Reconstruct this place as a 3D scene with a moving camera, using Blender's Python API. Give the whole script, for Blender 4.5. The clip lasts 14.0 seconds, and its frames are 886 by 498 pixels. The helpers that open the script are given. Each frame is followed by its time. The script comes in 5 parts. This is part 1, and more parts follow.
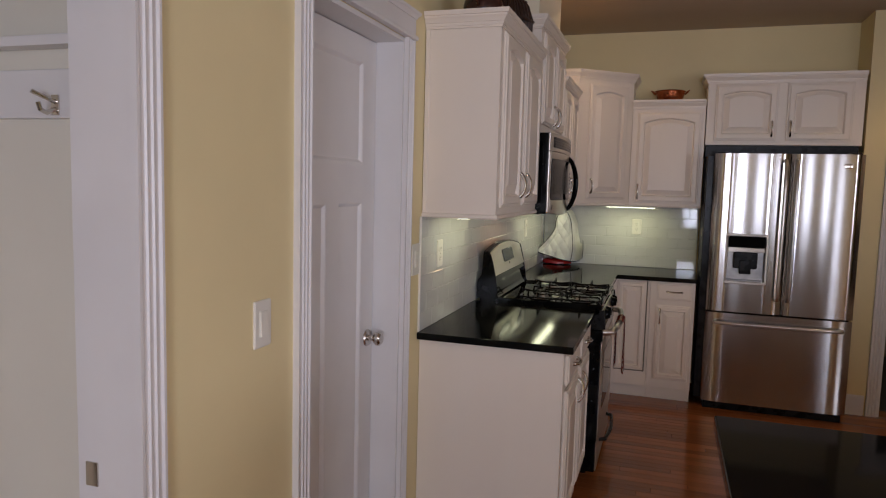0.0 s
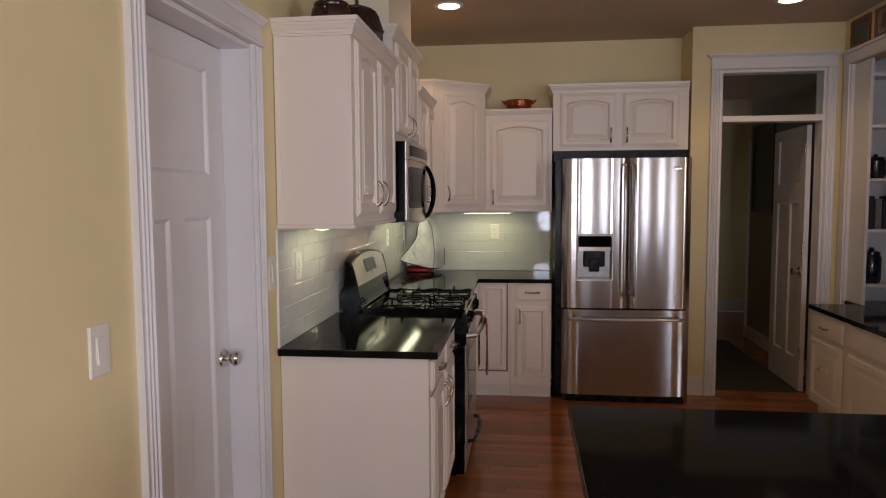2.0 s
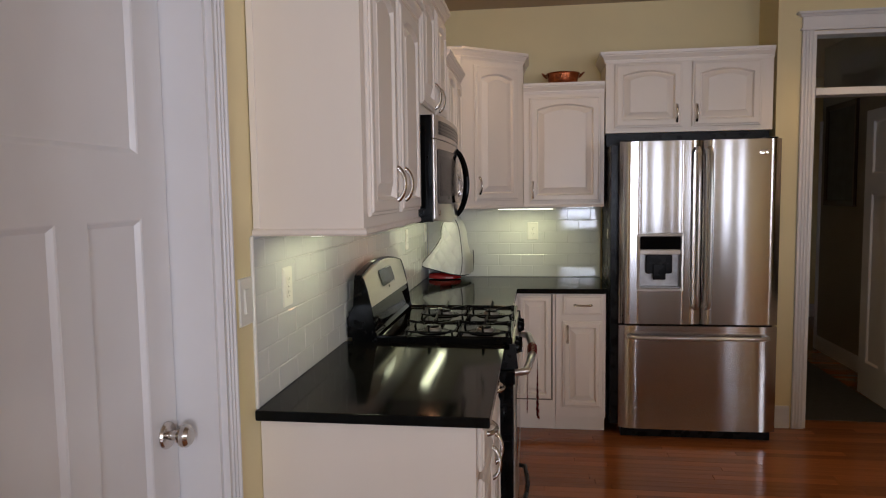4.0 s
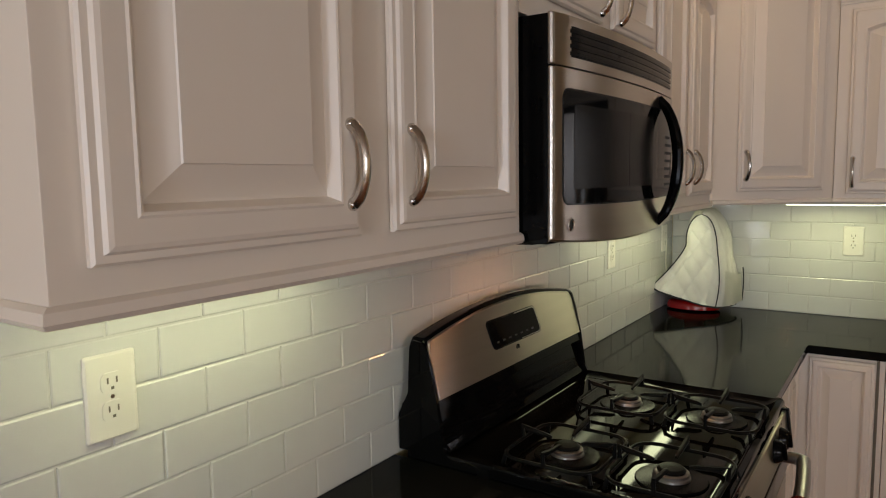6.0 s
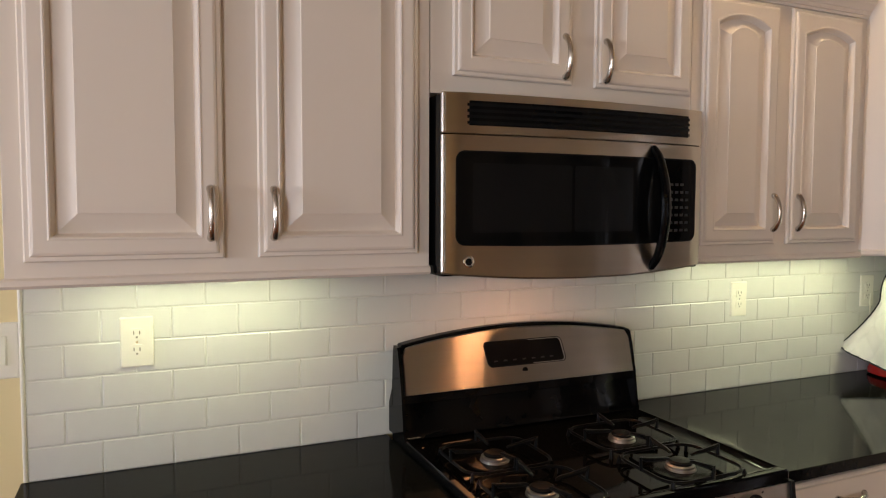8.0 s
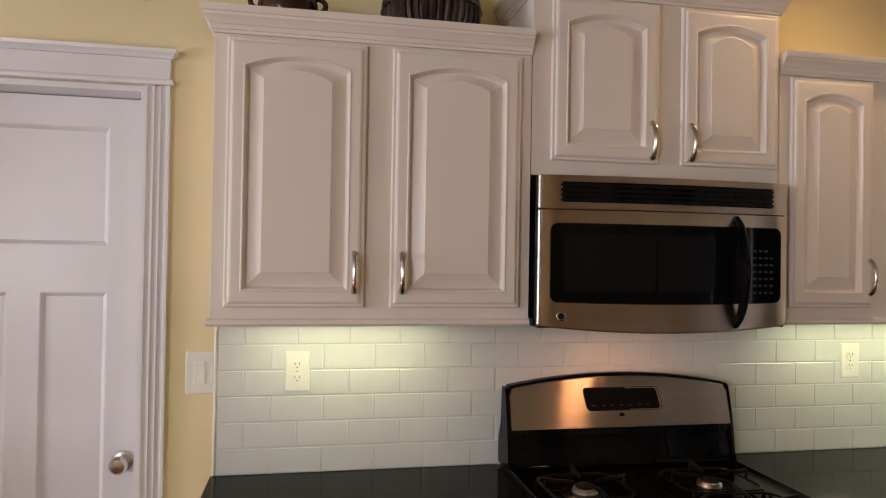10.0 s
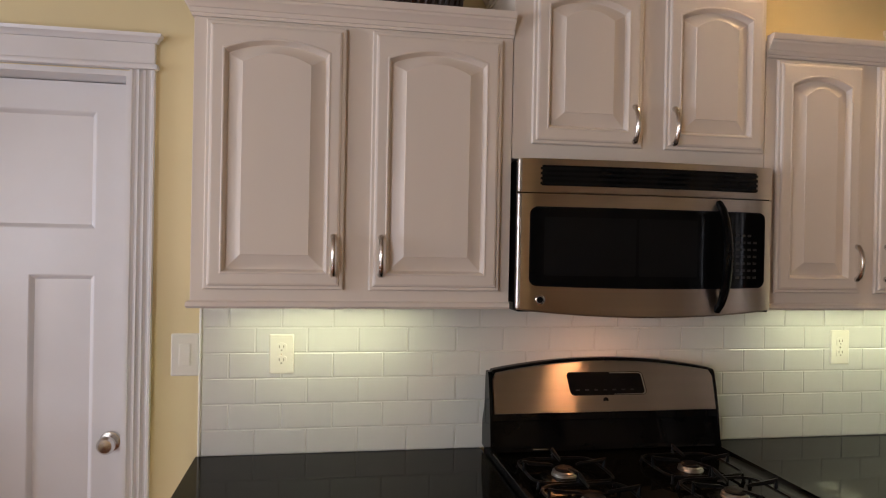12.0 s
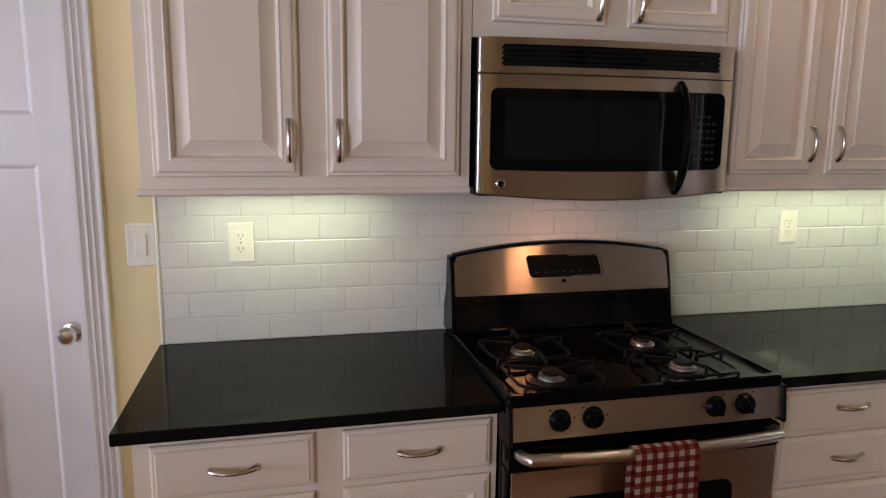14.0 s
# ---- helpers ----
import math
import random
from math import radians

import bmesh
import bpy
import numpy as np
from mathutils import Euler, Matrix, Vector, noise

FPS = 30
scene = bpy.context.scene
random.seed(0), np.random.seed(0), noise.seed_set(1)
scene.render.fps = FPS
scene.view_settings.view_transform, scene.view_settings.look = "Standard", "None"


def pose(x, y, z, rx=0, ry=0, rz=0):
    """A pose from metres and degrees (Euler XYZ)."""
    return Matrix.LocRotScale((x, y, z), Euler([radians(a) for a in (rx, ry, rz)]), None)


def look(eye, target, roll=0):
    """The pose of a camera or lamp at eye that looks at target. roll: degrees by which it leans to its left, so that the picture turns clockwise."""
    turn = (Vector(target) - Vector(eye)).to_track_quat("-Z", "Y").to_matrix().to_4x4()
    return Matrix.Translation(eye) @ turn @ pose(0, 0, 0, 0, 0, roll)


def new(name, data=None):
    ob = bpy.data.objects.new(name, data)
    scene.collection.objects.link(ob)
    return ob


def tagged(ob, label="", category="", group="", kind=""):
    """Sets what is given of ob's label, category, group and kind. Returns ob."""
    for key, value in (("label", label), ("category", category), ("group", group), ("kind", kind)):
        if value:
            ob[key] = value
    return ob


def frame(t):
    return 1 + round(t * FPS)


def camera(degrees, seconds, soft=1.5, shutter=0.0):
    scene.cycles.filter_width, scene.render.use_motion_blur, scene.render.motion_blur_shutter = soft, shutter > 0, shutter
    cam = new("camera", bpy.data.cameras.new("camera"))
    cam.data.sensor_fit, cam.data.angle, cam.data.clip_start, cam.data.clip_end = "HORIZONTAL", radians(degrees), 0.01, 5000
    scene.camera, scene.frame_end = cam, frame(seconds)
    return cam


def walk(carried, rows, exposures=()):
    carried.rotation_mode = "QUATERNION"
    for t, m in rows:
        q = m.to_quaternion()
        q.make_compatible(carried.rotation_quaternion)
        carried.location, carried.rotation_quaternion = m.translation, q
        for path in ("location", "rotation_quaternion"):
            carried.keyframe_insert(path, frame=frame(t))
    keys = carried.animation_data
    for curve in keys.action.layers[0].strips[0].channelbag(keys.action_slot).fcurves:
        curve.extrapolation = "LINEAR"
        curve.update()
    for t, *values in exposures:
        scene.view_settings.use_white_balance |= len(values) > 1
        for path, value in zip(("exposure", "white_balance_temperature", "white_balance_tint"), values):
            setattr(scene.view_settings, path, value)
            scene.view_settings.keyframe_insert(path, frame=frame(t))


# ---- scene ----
cam = camera(66.1, 14.0, soft=1.15)
PATH = [
    (0, (0.968, -2.666, 1.527), (0.35, -0.774, 1.337), 1.5),
    (0.5, (0.982, -2.667, 1.525), (0.58, -0.715, 1.358), 1.1),
    (1, (0.975, -2.664, 1.52), (0.687, -0.691, 1.368), 0.5),
    (1.5, (0.991, -2.664, 1.519), (0.737, -0.685, 1.369), -0.1),
    (2, (0.988, -2.645, 1.514), (0.752, -0.665, 1.362), -0.3),
    (2.2, (0.99, -2.635, 1.512), (0.761, -0.654, 1.358), -0.4),
    (4.3, (0.766, -1.555, 1.501), (0.464, 0.415, 1.33), -1.0),
    (4.5, (0.788, -1.395, 1.509), (0.385, 0.555, 1.321), -1.0),
    (5, (0.829, -1.011, 1.529), (0.127, 0.85, 1.327), -1.1),
    (5.5, (0.854, -0.63, 1.507), (-0.063, 1.135, 1.298), -1.1),
    (6, (0.914, -0.284, 1.512), (-0.203, 1.362, 1.305), -0.9),
    (6.5, (1.035, 0.048, 1.553), (-0.371, 1.456, 1.345), -0.8),
    (7, (1.279, 0.119, 1.56), (-0.234, 1.409, 1.342), -0.2),
    (7.5, (1.568, 0.216, 1.557), (-0.077, 1.334, 1.348), 0.1),
    (8, (1.8, 0.247, 1.542), (-0.031, 1.042, 1.424), 0.2),
    (8.5, (1.966, 0.187, 1.581), (0.055, 0.772, 1.521), 1.0),
    (8.7, (2.015, 0.183, 1.584), (0.089, 0.719, 1.531), 0.7),
    (11, (2.164, 0.323, 1.563), (0.194, 0.663, 1.613), 1.4),
    (11.5, (2.168, 0.336, 1.555), (0.197, 0.667, 1.608), 1.3),
    (12, (2.171, 0.343, 1.563), (0.201, 0.686, 1.553), 1.1),
    (12.5, (2.171, 0.345, 1.551), (0.209, 0.705, 1.411), 1.0),
    (13, (2.159, 0.342, 1.554), (0.209, 0.73, 1.338), 0.8),
    (13.5, (2.154, 0.347, 1.556), (0.217, 0.777, 1.304), 0.8),
    (14, (2.158, 0.346, 1.551), (0.238, 0.801, 1.219), 0.6),
]
# the clip's camera sets its own brightness and white balance: seconds, stops, kelvin, tint
EXPOSURES = [(0.0, -0.58, 6250, 20), (2.2, -0.43, 6400, 21), (4.3, -0.26, 6150, 16), (5.5, -0.22, 6150, 14), (6.0, -0.24, 6500, 13), (6.5, -0.14, 6750, 12), (7.2, 0.14, 6550, 14),
             (8.5, 0.38, 6350, 15), (11.0, 0.10, 6450, 18), (12.5, 0.08, 6200, 17), (14.0, 0.22, 5900, 18)]
walk(cam, [(t, look(eye, target, roll)) for t, eye, target, roll in PATH], EXPOSURES)

# ---- world, sun and exposure ----
world = bpy.data.worlds.new("world")
scene.world = world
world.use_nodes = True
wn = world.node_tree.nodes
sky = wn.new("ShaderNodeTexSky")
sky.sky_type = 'NISHITA'
sky.sun_disc = False
sky.sun_elevation = radians(38)
sky.sun_rotation = radians(140)
wn["Background"].inputs["Strength"].default_value = 0.10
world.node_tree.links.new(sky.outputs["Color"], wn["Background"].inputs["Color"])


def lamp(name, kind, energy, color, m, size=0.1, size_y=None, spot=None, soft=0.05):
    data = bpy.data.lights.new(name, kind)
    data.energy, data.color = energy, color
    if kind == 'AREA':
        data.size = size
        if size_y:
            data.shape, data.size_y = 'RECTANGLE', size_y
    elif kind == 'SUN':
        data.angle = radians(0.5)
    else:
        data.shadow_soft_size = soft
        if spot:
            data.spot_size, data.spot_blend = radians(spot), 0.8
    ob = new(name, data)
    ob.matrix_world = m
    return ob


# daylight through the glazed openings behind the start of the walk
DAY = (0.80, 0.88, 1.0)
for x, w, z, h, e in ((2.70, 0.30, 1.2, 2.1, 17), (3.50, 0.26, 1.2, 2.1, 16), (4.10, 0.24, 1.2, 2.1, 10), (1.65, 0.80, 1.5, 1.1, 78)):
    lamp("window_light", 'AREA', e, DAY, look((x, -5.42, z), (x, 0, z)), w, h)
# unseen fill lamp in the east wall, added to brighten the cabinet fronts
lamp("window_light", 'AREA', 74, (0.90, 0.93, 1.0), look((5.52, -3.3, 1.7), (0, -3.3, 1.7)), 1.7, 1.2)
# weak fill lamp, added out of sight to lift the dark hall
lamp("window_light", 'AREA', 0.22, (1.0, 0.92, 0.85), look((5.12, 5.75, 1.5), (0, 5.75, 1.5)), 0.9, 1.2)
# recessed ceiling lights
WARM = (1.0, 0.66, 0.30)
for x, y, e, wide in ((0.50, 1.845, 14, 155), (2.66, 2.00, 34, 122)):
    lamp("can_light", 'SPOT', e, WARM, look((x, y, 2.738), (x, y, 0)), spot=wide, soft=0.065)
# lamps under the wall cabinets and under the microwave
TUBE = (0.95, 1.0, 0.48)
lamp("under_light", 'AREA', 0.54, TUBE, look((0.15, 0.36, 1.379), (0.13, 0.36, 0)), 0.50, 0.05)
lamp("under_light", 'AREA', 0.74, TUBE, look((0.15, 2.28, 1.379), (0.13, 2.28, 0)), 0.80, 0.05)
lamp("under_light", 'AREA', 1.05, TUBE, look((0.70, 2.78, 1.381), (0.70, 2.80, 0)), 0.36, 0.05)
HOOD = (1.0, 0.46, 0.20)
lamp("hood_light", 'AREA', 0.82, HOOD, look((0.29, 1.22, 1.376), (0.29, 1.22, 0)), 0.05, 0.10)


# ---- materials ----
def material(name, color, rough=0.5, metal=0.0, vary=0.06, scale=6.0, fine=0.0, bump=0.0, bump_scale=60.0, coat=0.0, stretch=(1, 1, 1), rough_vary=0.08, per_object=0.0, spec=0.5, streak=0.0):
    mt = bpy.data.materials.new(name)
    mt.use_nodes = True
    nt = mt.node_tree
    n, l = nt.nodes, nt.links
    bs = n["Principled BSDF"]
    tc = n.new("ShaderNodeTexCoord")
    mp = n.new("ShaderNodeMapping")
    mp.inputs["Scale"].default_value = stretch
    l.new(tc.outputs["Object"], mp.inputs["Vector"])
    big = n.new("ShaderNodeTexNoise")
    big.inputs["Scale"].default_value = scale
    big.inputs["Detail"].default_value = 4
    small = n.new("ShaderNodeTexNoise")
    small.inputs["Scale"].default_value = bump_scale
    small.inputs["Detail"].default_value = 3
    for t in (big, small):
        l.new(mp.outputs["Vector"], t.inputs["Vector"])
    total = n.new("ShaderNodeMath")
    total.operation = 'MULTIPLY_ADD'
    l.new(small.outputs["Fac"], total.inputs[0])
    total.inputs[1].default_value = fine
    l.new(big.outputs["Fac"], total.inputs[2])
    last = total.outputs[0]
    if per_object:
        info = n.new("ShaderNodeObjectInfo")
        add = n.new("ShaderNodeMath")
        add.operation = 'MULTIPLY_ADD'
        geo = n.new("ShaderNodeNewGeometry")
        mix = n.new("ShaderNodeMath")
        l.new(info.outputs["Random"], mix.inputs[0])
        l.new(geo.outputs["Random Per Island"], mix.inputs[1])
        wrap = n.new("ShaderNodeMath")
        wrap.operation = 'FRACT'
        l.new(mix.outputs[0], wrap.inputs[0])
        l.new(wrap.outputs[0], add.inputs[0])
        add.inputs[1].default_value = per_object
        l.new(last, add.inputs[2])
        last = add.outputs[0]
    ramp = n.new("ShaderNodeMapRange")
    ramp.inputs["From Min"].default_value = 0.3
    ramp.inputs["From Max"].default_value = 0.7 + fine + per_object
    ramp.inputs["To Min"].default_value = 1 - vary
    ramp.inputs["To Max"].default_value = 1 + vary
    l.new(last, ramp.inputs["Value"])
    mul = n.new("ShaderNodeVectorMath")
    mul.operation = 'SCALE'
    mul.inputs[0].default_value = color
    l.new(ramp.outputs["Result"], mul.inputs["Scale"])
    l.new(mul.outputs["Vector"], bs.inputs["Base Color"])
    rr = n.new("ShaderNodeMapRange")
    rr.inputs["To Min"].default_value = max(0.02, rough - rough_vary)
    rr.inputs["To Max"].default_value = rough + rough_vary
    l.new(big.outputs["Fac"], rr.inputs["Value"])
    l.new(rr.outputs["Result"], bs.inputs["Roughness"])
    bs.inputs["Metallic"].default_value = metal
    bs.inputs["Specular IOR Level"].default_value = spec
    if streak:
        up = n.new("ShaderNodeCombineXYZ")
        up.inputs["Z"].default_value = 1.0
        l.new(up.outputs["Vector"], bs.inputs["Tangent"])
        bs.inputs["Anisotropic"].default_value = streak
    bs.inputs["Coat Weight"].default_value = coat
    bs.inputs["Coat Roughness"].default_value = 0.08
    if bump:
        bp = n.new("ShaderNodeBump")
        bp.inputs["Strength"].default_value = bump
        bp.inputs["Distance"].default_value = 0.002
        l.new(small.outputs["Fac"], bp.inputs["Height"])
        l.new(bp.outputs["Normal"], bs.inputs["Normal"])
    return mt


def glow(name, color, strength):
    mt = bpy.data.materials.new(name)
    mt.use_nodes = True
    bs = mt.node_tree.nodes["Principled BSDF"]
    bs.inputs["Base Color"].default_value = (*color, 1)
    bs.inputs["Emission Color"].default_value = (*color, 1)
    bs.inputs["Emission Strength"].default_value = strength
    return mt


def glass(name, tint=(0.9, 0.95, 0.95)):
    mt = bpy.data.materials.new(name)
    mt.use_nodes = True
    bs = mt.node_tree.nodes["Principled BSDF"]
    bs.inputs["Base Color"].default_value = (*tint, 1)
    bs.inputs["Roughness"].default_value = 0.02
    bs.inputs["Transmission Weight"].default_value = 1.0
    bs.inputs["IOR"].default_value = 1.45
    return mt


def gingham(name):
    """Red and white woven checks, 15 mm a check."""
    mt = material(name, (0.8, 0.76, 0.7), 0.9, bump=0.5, bump_scale=600)
    nt = mt.node_tree
    n, l = nt.nodes, nt.links
    bs = n["Principled BSDF"]
    tc = n.new("ShaderNodeTexCoord")
    sp = n.new("ShaderNodeSeparateXYZ")
    l.new(tc.outputs["UV"], sp.inputs["Vector"])
    bands = []
    for axis in ("X", "Y"):
        md = n.new("ShaderNodeMath")
        md.operation = 'FRACT'
        sc = n.new("ShaderNodeMath")
        sc.operation = 'MULTIPLY'
        sc.inputs[1].default_value = 1 / 0.029
        l.new(sp.outputs[axis], sc.inputs[0])
        l.new(sc.outputs[0], md.inputs[0])
        gt = n.new("ShaderNodeMath")
        gt.operation = 'GREATER_THAN'
        gt.inputs[1].default_value = 0.5
        l.new(md.outputs[0], gt.inputs[0])
        bands.append(gt)
    sm = n.new("ShaderNodeMath")
    l.new(bands[0].outputs[0], sm.inputs[0])
    l.new(bands[1].outputs[0], sm.inputs[1])
    hf = n.new("ShaderNodeMath")
    hf.operation = 'MULTIPLY'
    hf.inputs[1].default_value = 0.5
    l.new(sm.outputs[0], hf.inputs[0])
    cr = n.new("ShaderNodeValToRGB")
    cr.color_ramp.elements[0].color = (0.66, 0.56, 0.47, 1)
    cr.color_ramp.elements[1].color = (0.17, 0.008, 0.008, 1)
    mid = cr.color_ramp.elements.new(0.5)
    mid.color = (0.34, 0.06, 0.045, 1)
    l.new(hf.outputs[0], cr.inputs["Fac"])
    l.new(cr.outputs["Color"], bs.inputs["Base Color"])
    return mt


M_WALL = material("yellow_wall_paint", (0.80, 0.68, 0.385), 0.6, vary=0.03, scale=2.5, bump=0.12, bump_scale=180)
M_CHASE = material("cream_wall_paint", (0.80, 0.72, 0.55), 0.6, vary=0.03, scale=2.5, bump=0.12, bump_scale=180)
M_CEIL = material("tan_ceiling_paint", (0.50, 0.40, 0.29), 0.8, vary=0.04, scale=2.0, bump=0.25, bump_scale=120)
M_TRIM = material("white_trim_paint", (0.74, 0.72, 0.705), 0.32, vary=0.03, scale=5, bump=0.03, bump_scale=90)
M_CAB = material("white_cabinet_paint", (0.85, 0.765, 0.665), 0.36, vary=0.02, scale=4, bump=0.02, bump_scale=140, stretch=(1, 1, 0.25), rough_vary=0.02)
M_TILE = material("white_glazed_tile", (0.67, 0.665, 0.63), 0.05, vary=0.03, scale=9, bump=0.05, bump_scale=18, per_object=0.25, rough_vary=0.02)
M_GROUT = material("pale_grout", (0.64, 0.63, 0.58), 0.85, vary=0.06, scale=30, bump=0.3, bump_scale=300)
M_STONE = material("black_polished_stone", (0.007, 0.007, 0.0065), 0.08, vary=0.5, scale=40, fine=0.6, bump_scale=500, rough_vary=0.02, spec=0.08)
M_ISLAND = material("black_honed_stone", (0.010, 0.009, 0.009), 0.06, vary=0.5, scale=40, fine=0.6, bump_scale=500, rough_vary=0.02, spec=0.03)
M_STEEL = material("brushed_stainless_steel", (0.51, 0.455, 0.39), 0.33, 1.0, vary=0.04, scale=3, stretch=(1, 0.2, 14), rough_vary=0.03, streak=0.97)
M_STEEL_V = material("brushed_fridge_steel", (0.42, 0.40, 0.385), 0.15, 1.0, vary=0.05, scale=3, bump=0.03, bump_scale=5, stretch=(1.2, 1, 0.3), rough_vary=0.02, streak=0.9)
M_NICKEL = material("satin_nickel", (0.62, 0.58, 0.53), 0.24, 1.0, vary=0.04, scale=20)
M_CHROME = material("polished_chrome", (0.8, 0.8, 0.8), 0.06, 1.0, vary=0.02, scale=20, rough_vary=0.02)
M_BLACK = material("gloss_black_enamel", (0.003, 0.003, 0.003), 0.05, vary=0.3, scale=12, rough_vary=0.02, spec=0.10)
M_EDGE = material("satin_steel_edge", (0.56, 0.54, 0.51), 0.30, 1.0, vary=0.03, scale=20, rough_vary=0.03)
M_SATIN = material("satin_black_plastic", (0.009, 0.009, 0.009), 0.28, vary=0.3, scale=15, bump=0.05, bump_scale=200, spec=0.14)
M_IRON = material("black_cast_iron", (0.006, 0.006, 0.006), 0.32, vary=0.4, scale=30, bump=0.2, bump_scale=250, spec=0.07)
M_ALU = material("cast_aluminium", (0.34, 0.33, 0.32), 0.38, 1.0, vary=0.15, scale=25)
M_DARKGLASS = material("dark_oven_glass", (0.004, 0.004, 0.004), 0.05, vary=0.2, scale=8, rough_vary=0.02, spec=0.08)
M_LEGEND = material("grey_print", (0.012, 0.012, 0.012), 0.5)
M_PLATE = material("white_switch_plastic", (0.80, 0.77, 0.68), 0.35, vary=0.02, scale=8)
# flat dark colour in place of shade inside socket slots and a door gap
M_SLOT_SHADE = material("slot_and_gap_shade", (0.17, 0.15, 0.11), 0.7)
M_CLOTH = material("quilted_white_cotton", (0.74, 0.72, 0.66), 0.92, vary=0.06, scale=14, bump=0.5, bump_scale=420)
M_PIPING = material("black_piping", (0.015, 0.015, 0.018), 0.7)
M_RED = material("red_enamel", (0.42, 0.012, 0.010), 0.12, vary=0.1, scale=10, rough_vary=0.03)
M_COPPER = material("tarnished_copper", (0.50, 0.16, 0.07), 0.25, 1.0, vary=0.3, scale=10, bump=0.1, bump_scale=60)
M_POT = material("brown_glazed_pottery", (0.045, 0.016, 0.010), 0.15, vary=0.5, scale=12, bump=0.1, bump_scale=40)
M_WICKER = material("dark_wicker", (0.035, 0.016, 0.010), 0.4, vary=0.5, scale=40, bump=0.5, bump_scale=160)
M_OAK = material("red_oak_floor", (0.28, 0.092, 0.027), 0.14, vary=0.5, scale=3, fine=0.5, bump=0.08, bump_scale=18, stretch=(0.8, 14, 14), per_object=0.9, rough_vary=0.08)
M_MAT = material("dark_grey_rug", (0.05, 0.05, 0.048), 0.95, vary=0.2, scale=20, bump=0.6, bump_scale=400)
M_FRAME = material("dark_picture_frame", (0.05, 0.02, 0.012), 0.35, vary=0.2, scale=14)
M_FRAME2 = material("brown_picture_frame", (0.16, 0.06, 0.025), 0.4, vary=0.2, scale=14)
M_PRINT = material("faded_print", (0.30, 0.26, 0.20), 0.6, vary=0.5, scale=22)
M_PRINT_D = material("dark_print", (0.035, 0.035, 0.045), 0.35, vary=0.7, scale=9)
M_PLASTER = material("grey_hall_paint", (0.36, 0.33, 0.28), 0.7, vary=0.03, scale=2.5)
M_JAR = material("black_glazed_jar", (0.012, 0.013, 0.017), 0.25, vary=0.3, scale=10)
M_BOOK = material("dark_book_cloth", (0.02, 0.02, 0.025), 0.6, vary=0.3, scale=20)
M_BOOKG = material("grey_book_cloth", (0.16, 0.15, 0.15), 0.6, vary=0.3, scale=20)
M_LED = glow("lamp_disc", (1.0, 0.80, 0.55), 14.0)
M_TUBE = glow("tube_diffuser", (0.95, 1.0, 0.70), 7.0)
M_BULB = glow("hood_bulb", (1.0, 0.50, 0.18), 6.0)
M_SCREEN = material("dark_mesh_screen", (0.009, 0.009, 0.009), 0.2, spec=0.08)
M_BOWL = material("dark_burner_bowl", (0.005, 0.005, 0.005), 0.2, vary=0.3, scale=20, spec=0.08)
M_GLASS = glass("clear_glass")
M_CLOSET = material("closet_paint", (0.74, 0.70, 0.60), 0.6, vary=0.03, scale=3)


# ---- mesh helpers ----
def bm_box(x0, y0, z0, x1, y1, z1, bevel=0.0, segments=2, bm=None):
    own = bm is None
    b = bmesh.new()
    bmesh.ops.create_cube(b, size=1.0)
    for v in b.verts:
        v.co = Vector(((x0 + x1) / 2 + v.co.x * (x1 - x0), (y0 + y1) / 2 + v.co.y * (y1 - y0), (z0 + z1) / 2 + v.co.z * (z1 - z0)))
    if bevel:
        bmesh.ops.bevel(b, geom=b.edges[:], offset=bevel, segments=segments, profile=0.5, affect='EDGES', clamp_overlap=True)
    if own:
        return b
    join(bm, b)
    return bm


def join(bm, other):
    me = bpy.data.meshes.new("tmp")
    other.to_mesh(me)
    other.free()
    bm.from_mesh(me)
    bpy.data.meshes.remove(me)
    return bm


def part(name, bm, mat, parent=None, label="", smooth=True, sharp=32):
    me = bpy.data.meshes.new(name)
    bmesh.ops.recalc_face_normals(bm, faces=bm.faces[:])
    bm.to_mesh(me)
    bm.free()
    me.materials.append(mat)
    if smooth:
        me.shade_smooth()
        me.set_sharp_from_angle(angle=radians(sharp))
    ob = new(name, me)
    if smooth and max(p.area for p in me.polygons) > 0.004:
        flat = ob.modifiers.new("weighted_normal", 'WEIGHTED_NORMAL')
        flat.keep_sharp, flat.weight = True, 100
    if parent:
        ob.parent = parent
    if label:
        ob["label"] = label
    return ob


def shared(name, me, parent, m):
    ob = new(name, me)
    ob.parent = parent
    ob.matrix_basis = m
    return ob


def thing(name, m, label, category, group="", kind=""):
    ob = new(name)
    ob.matrix_world = m
    ob.empty_display_size = 0.1
    return tagged(ob, label, category, group, kind)


def structure(name, bm, mat, label, category):
    return tagged(part(name, bm, mat), label, category, kind="structure")


def bm_lathe(profile, steps=32, axis='Z'):
    """Turn (radius, height) pairs round an axis."""
    b = bmesh.new()
    rings = []
    for r, h in profile:
        ring = []
        for i in range(steps):
            a = 2 * math.pi * i / steps
            p = (r * math.cos(a), r * math.sin(a), h)
            if axis == 'X':
                p = (h, p[0], p[1])
            elif axis == 'Y':
                p = (p[0], -h, p[1])
            ring.append(b.verts.new(p))
        rings.append(ring)
    for a, c in zip(rings, rings[1:]):
        for i in range(steps):
            b.faces.new((a[i], a[(i + 1) % steps], c[(i + 1) % steps], c[i]))
    for ring in (rings[0], rings[-1]):
        b.faces.new(ring)
    return b


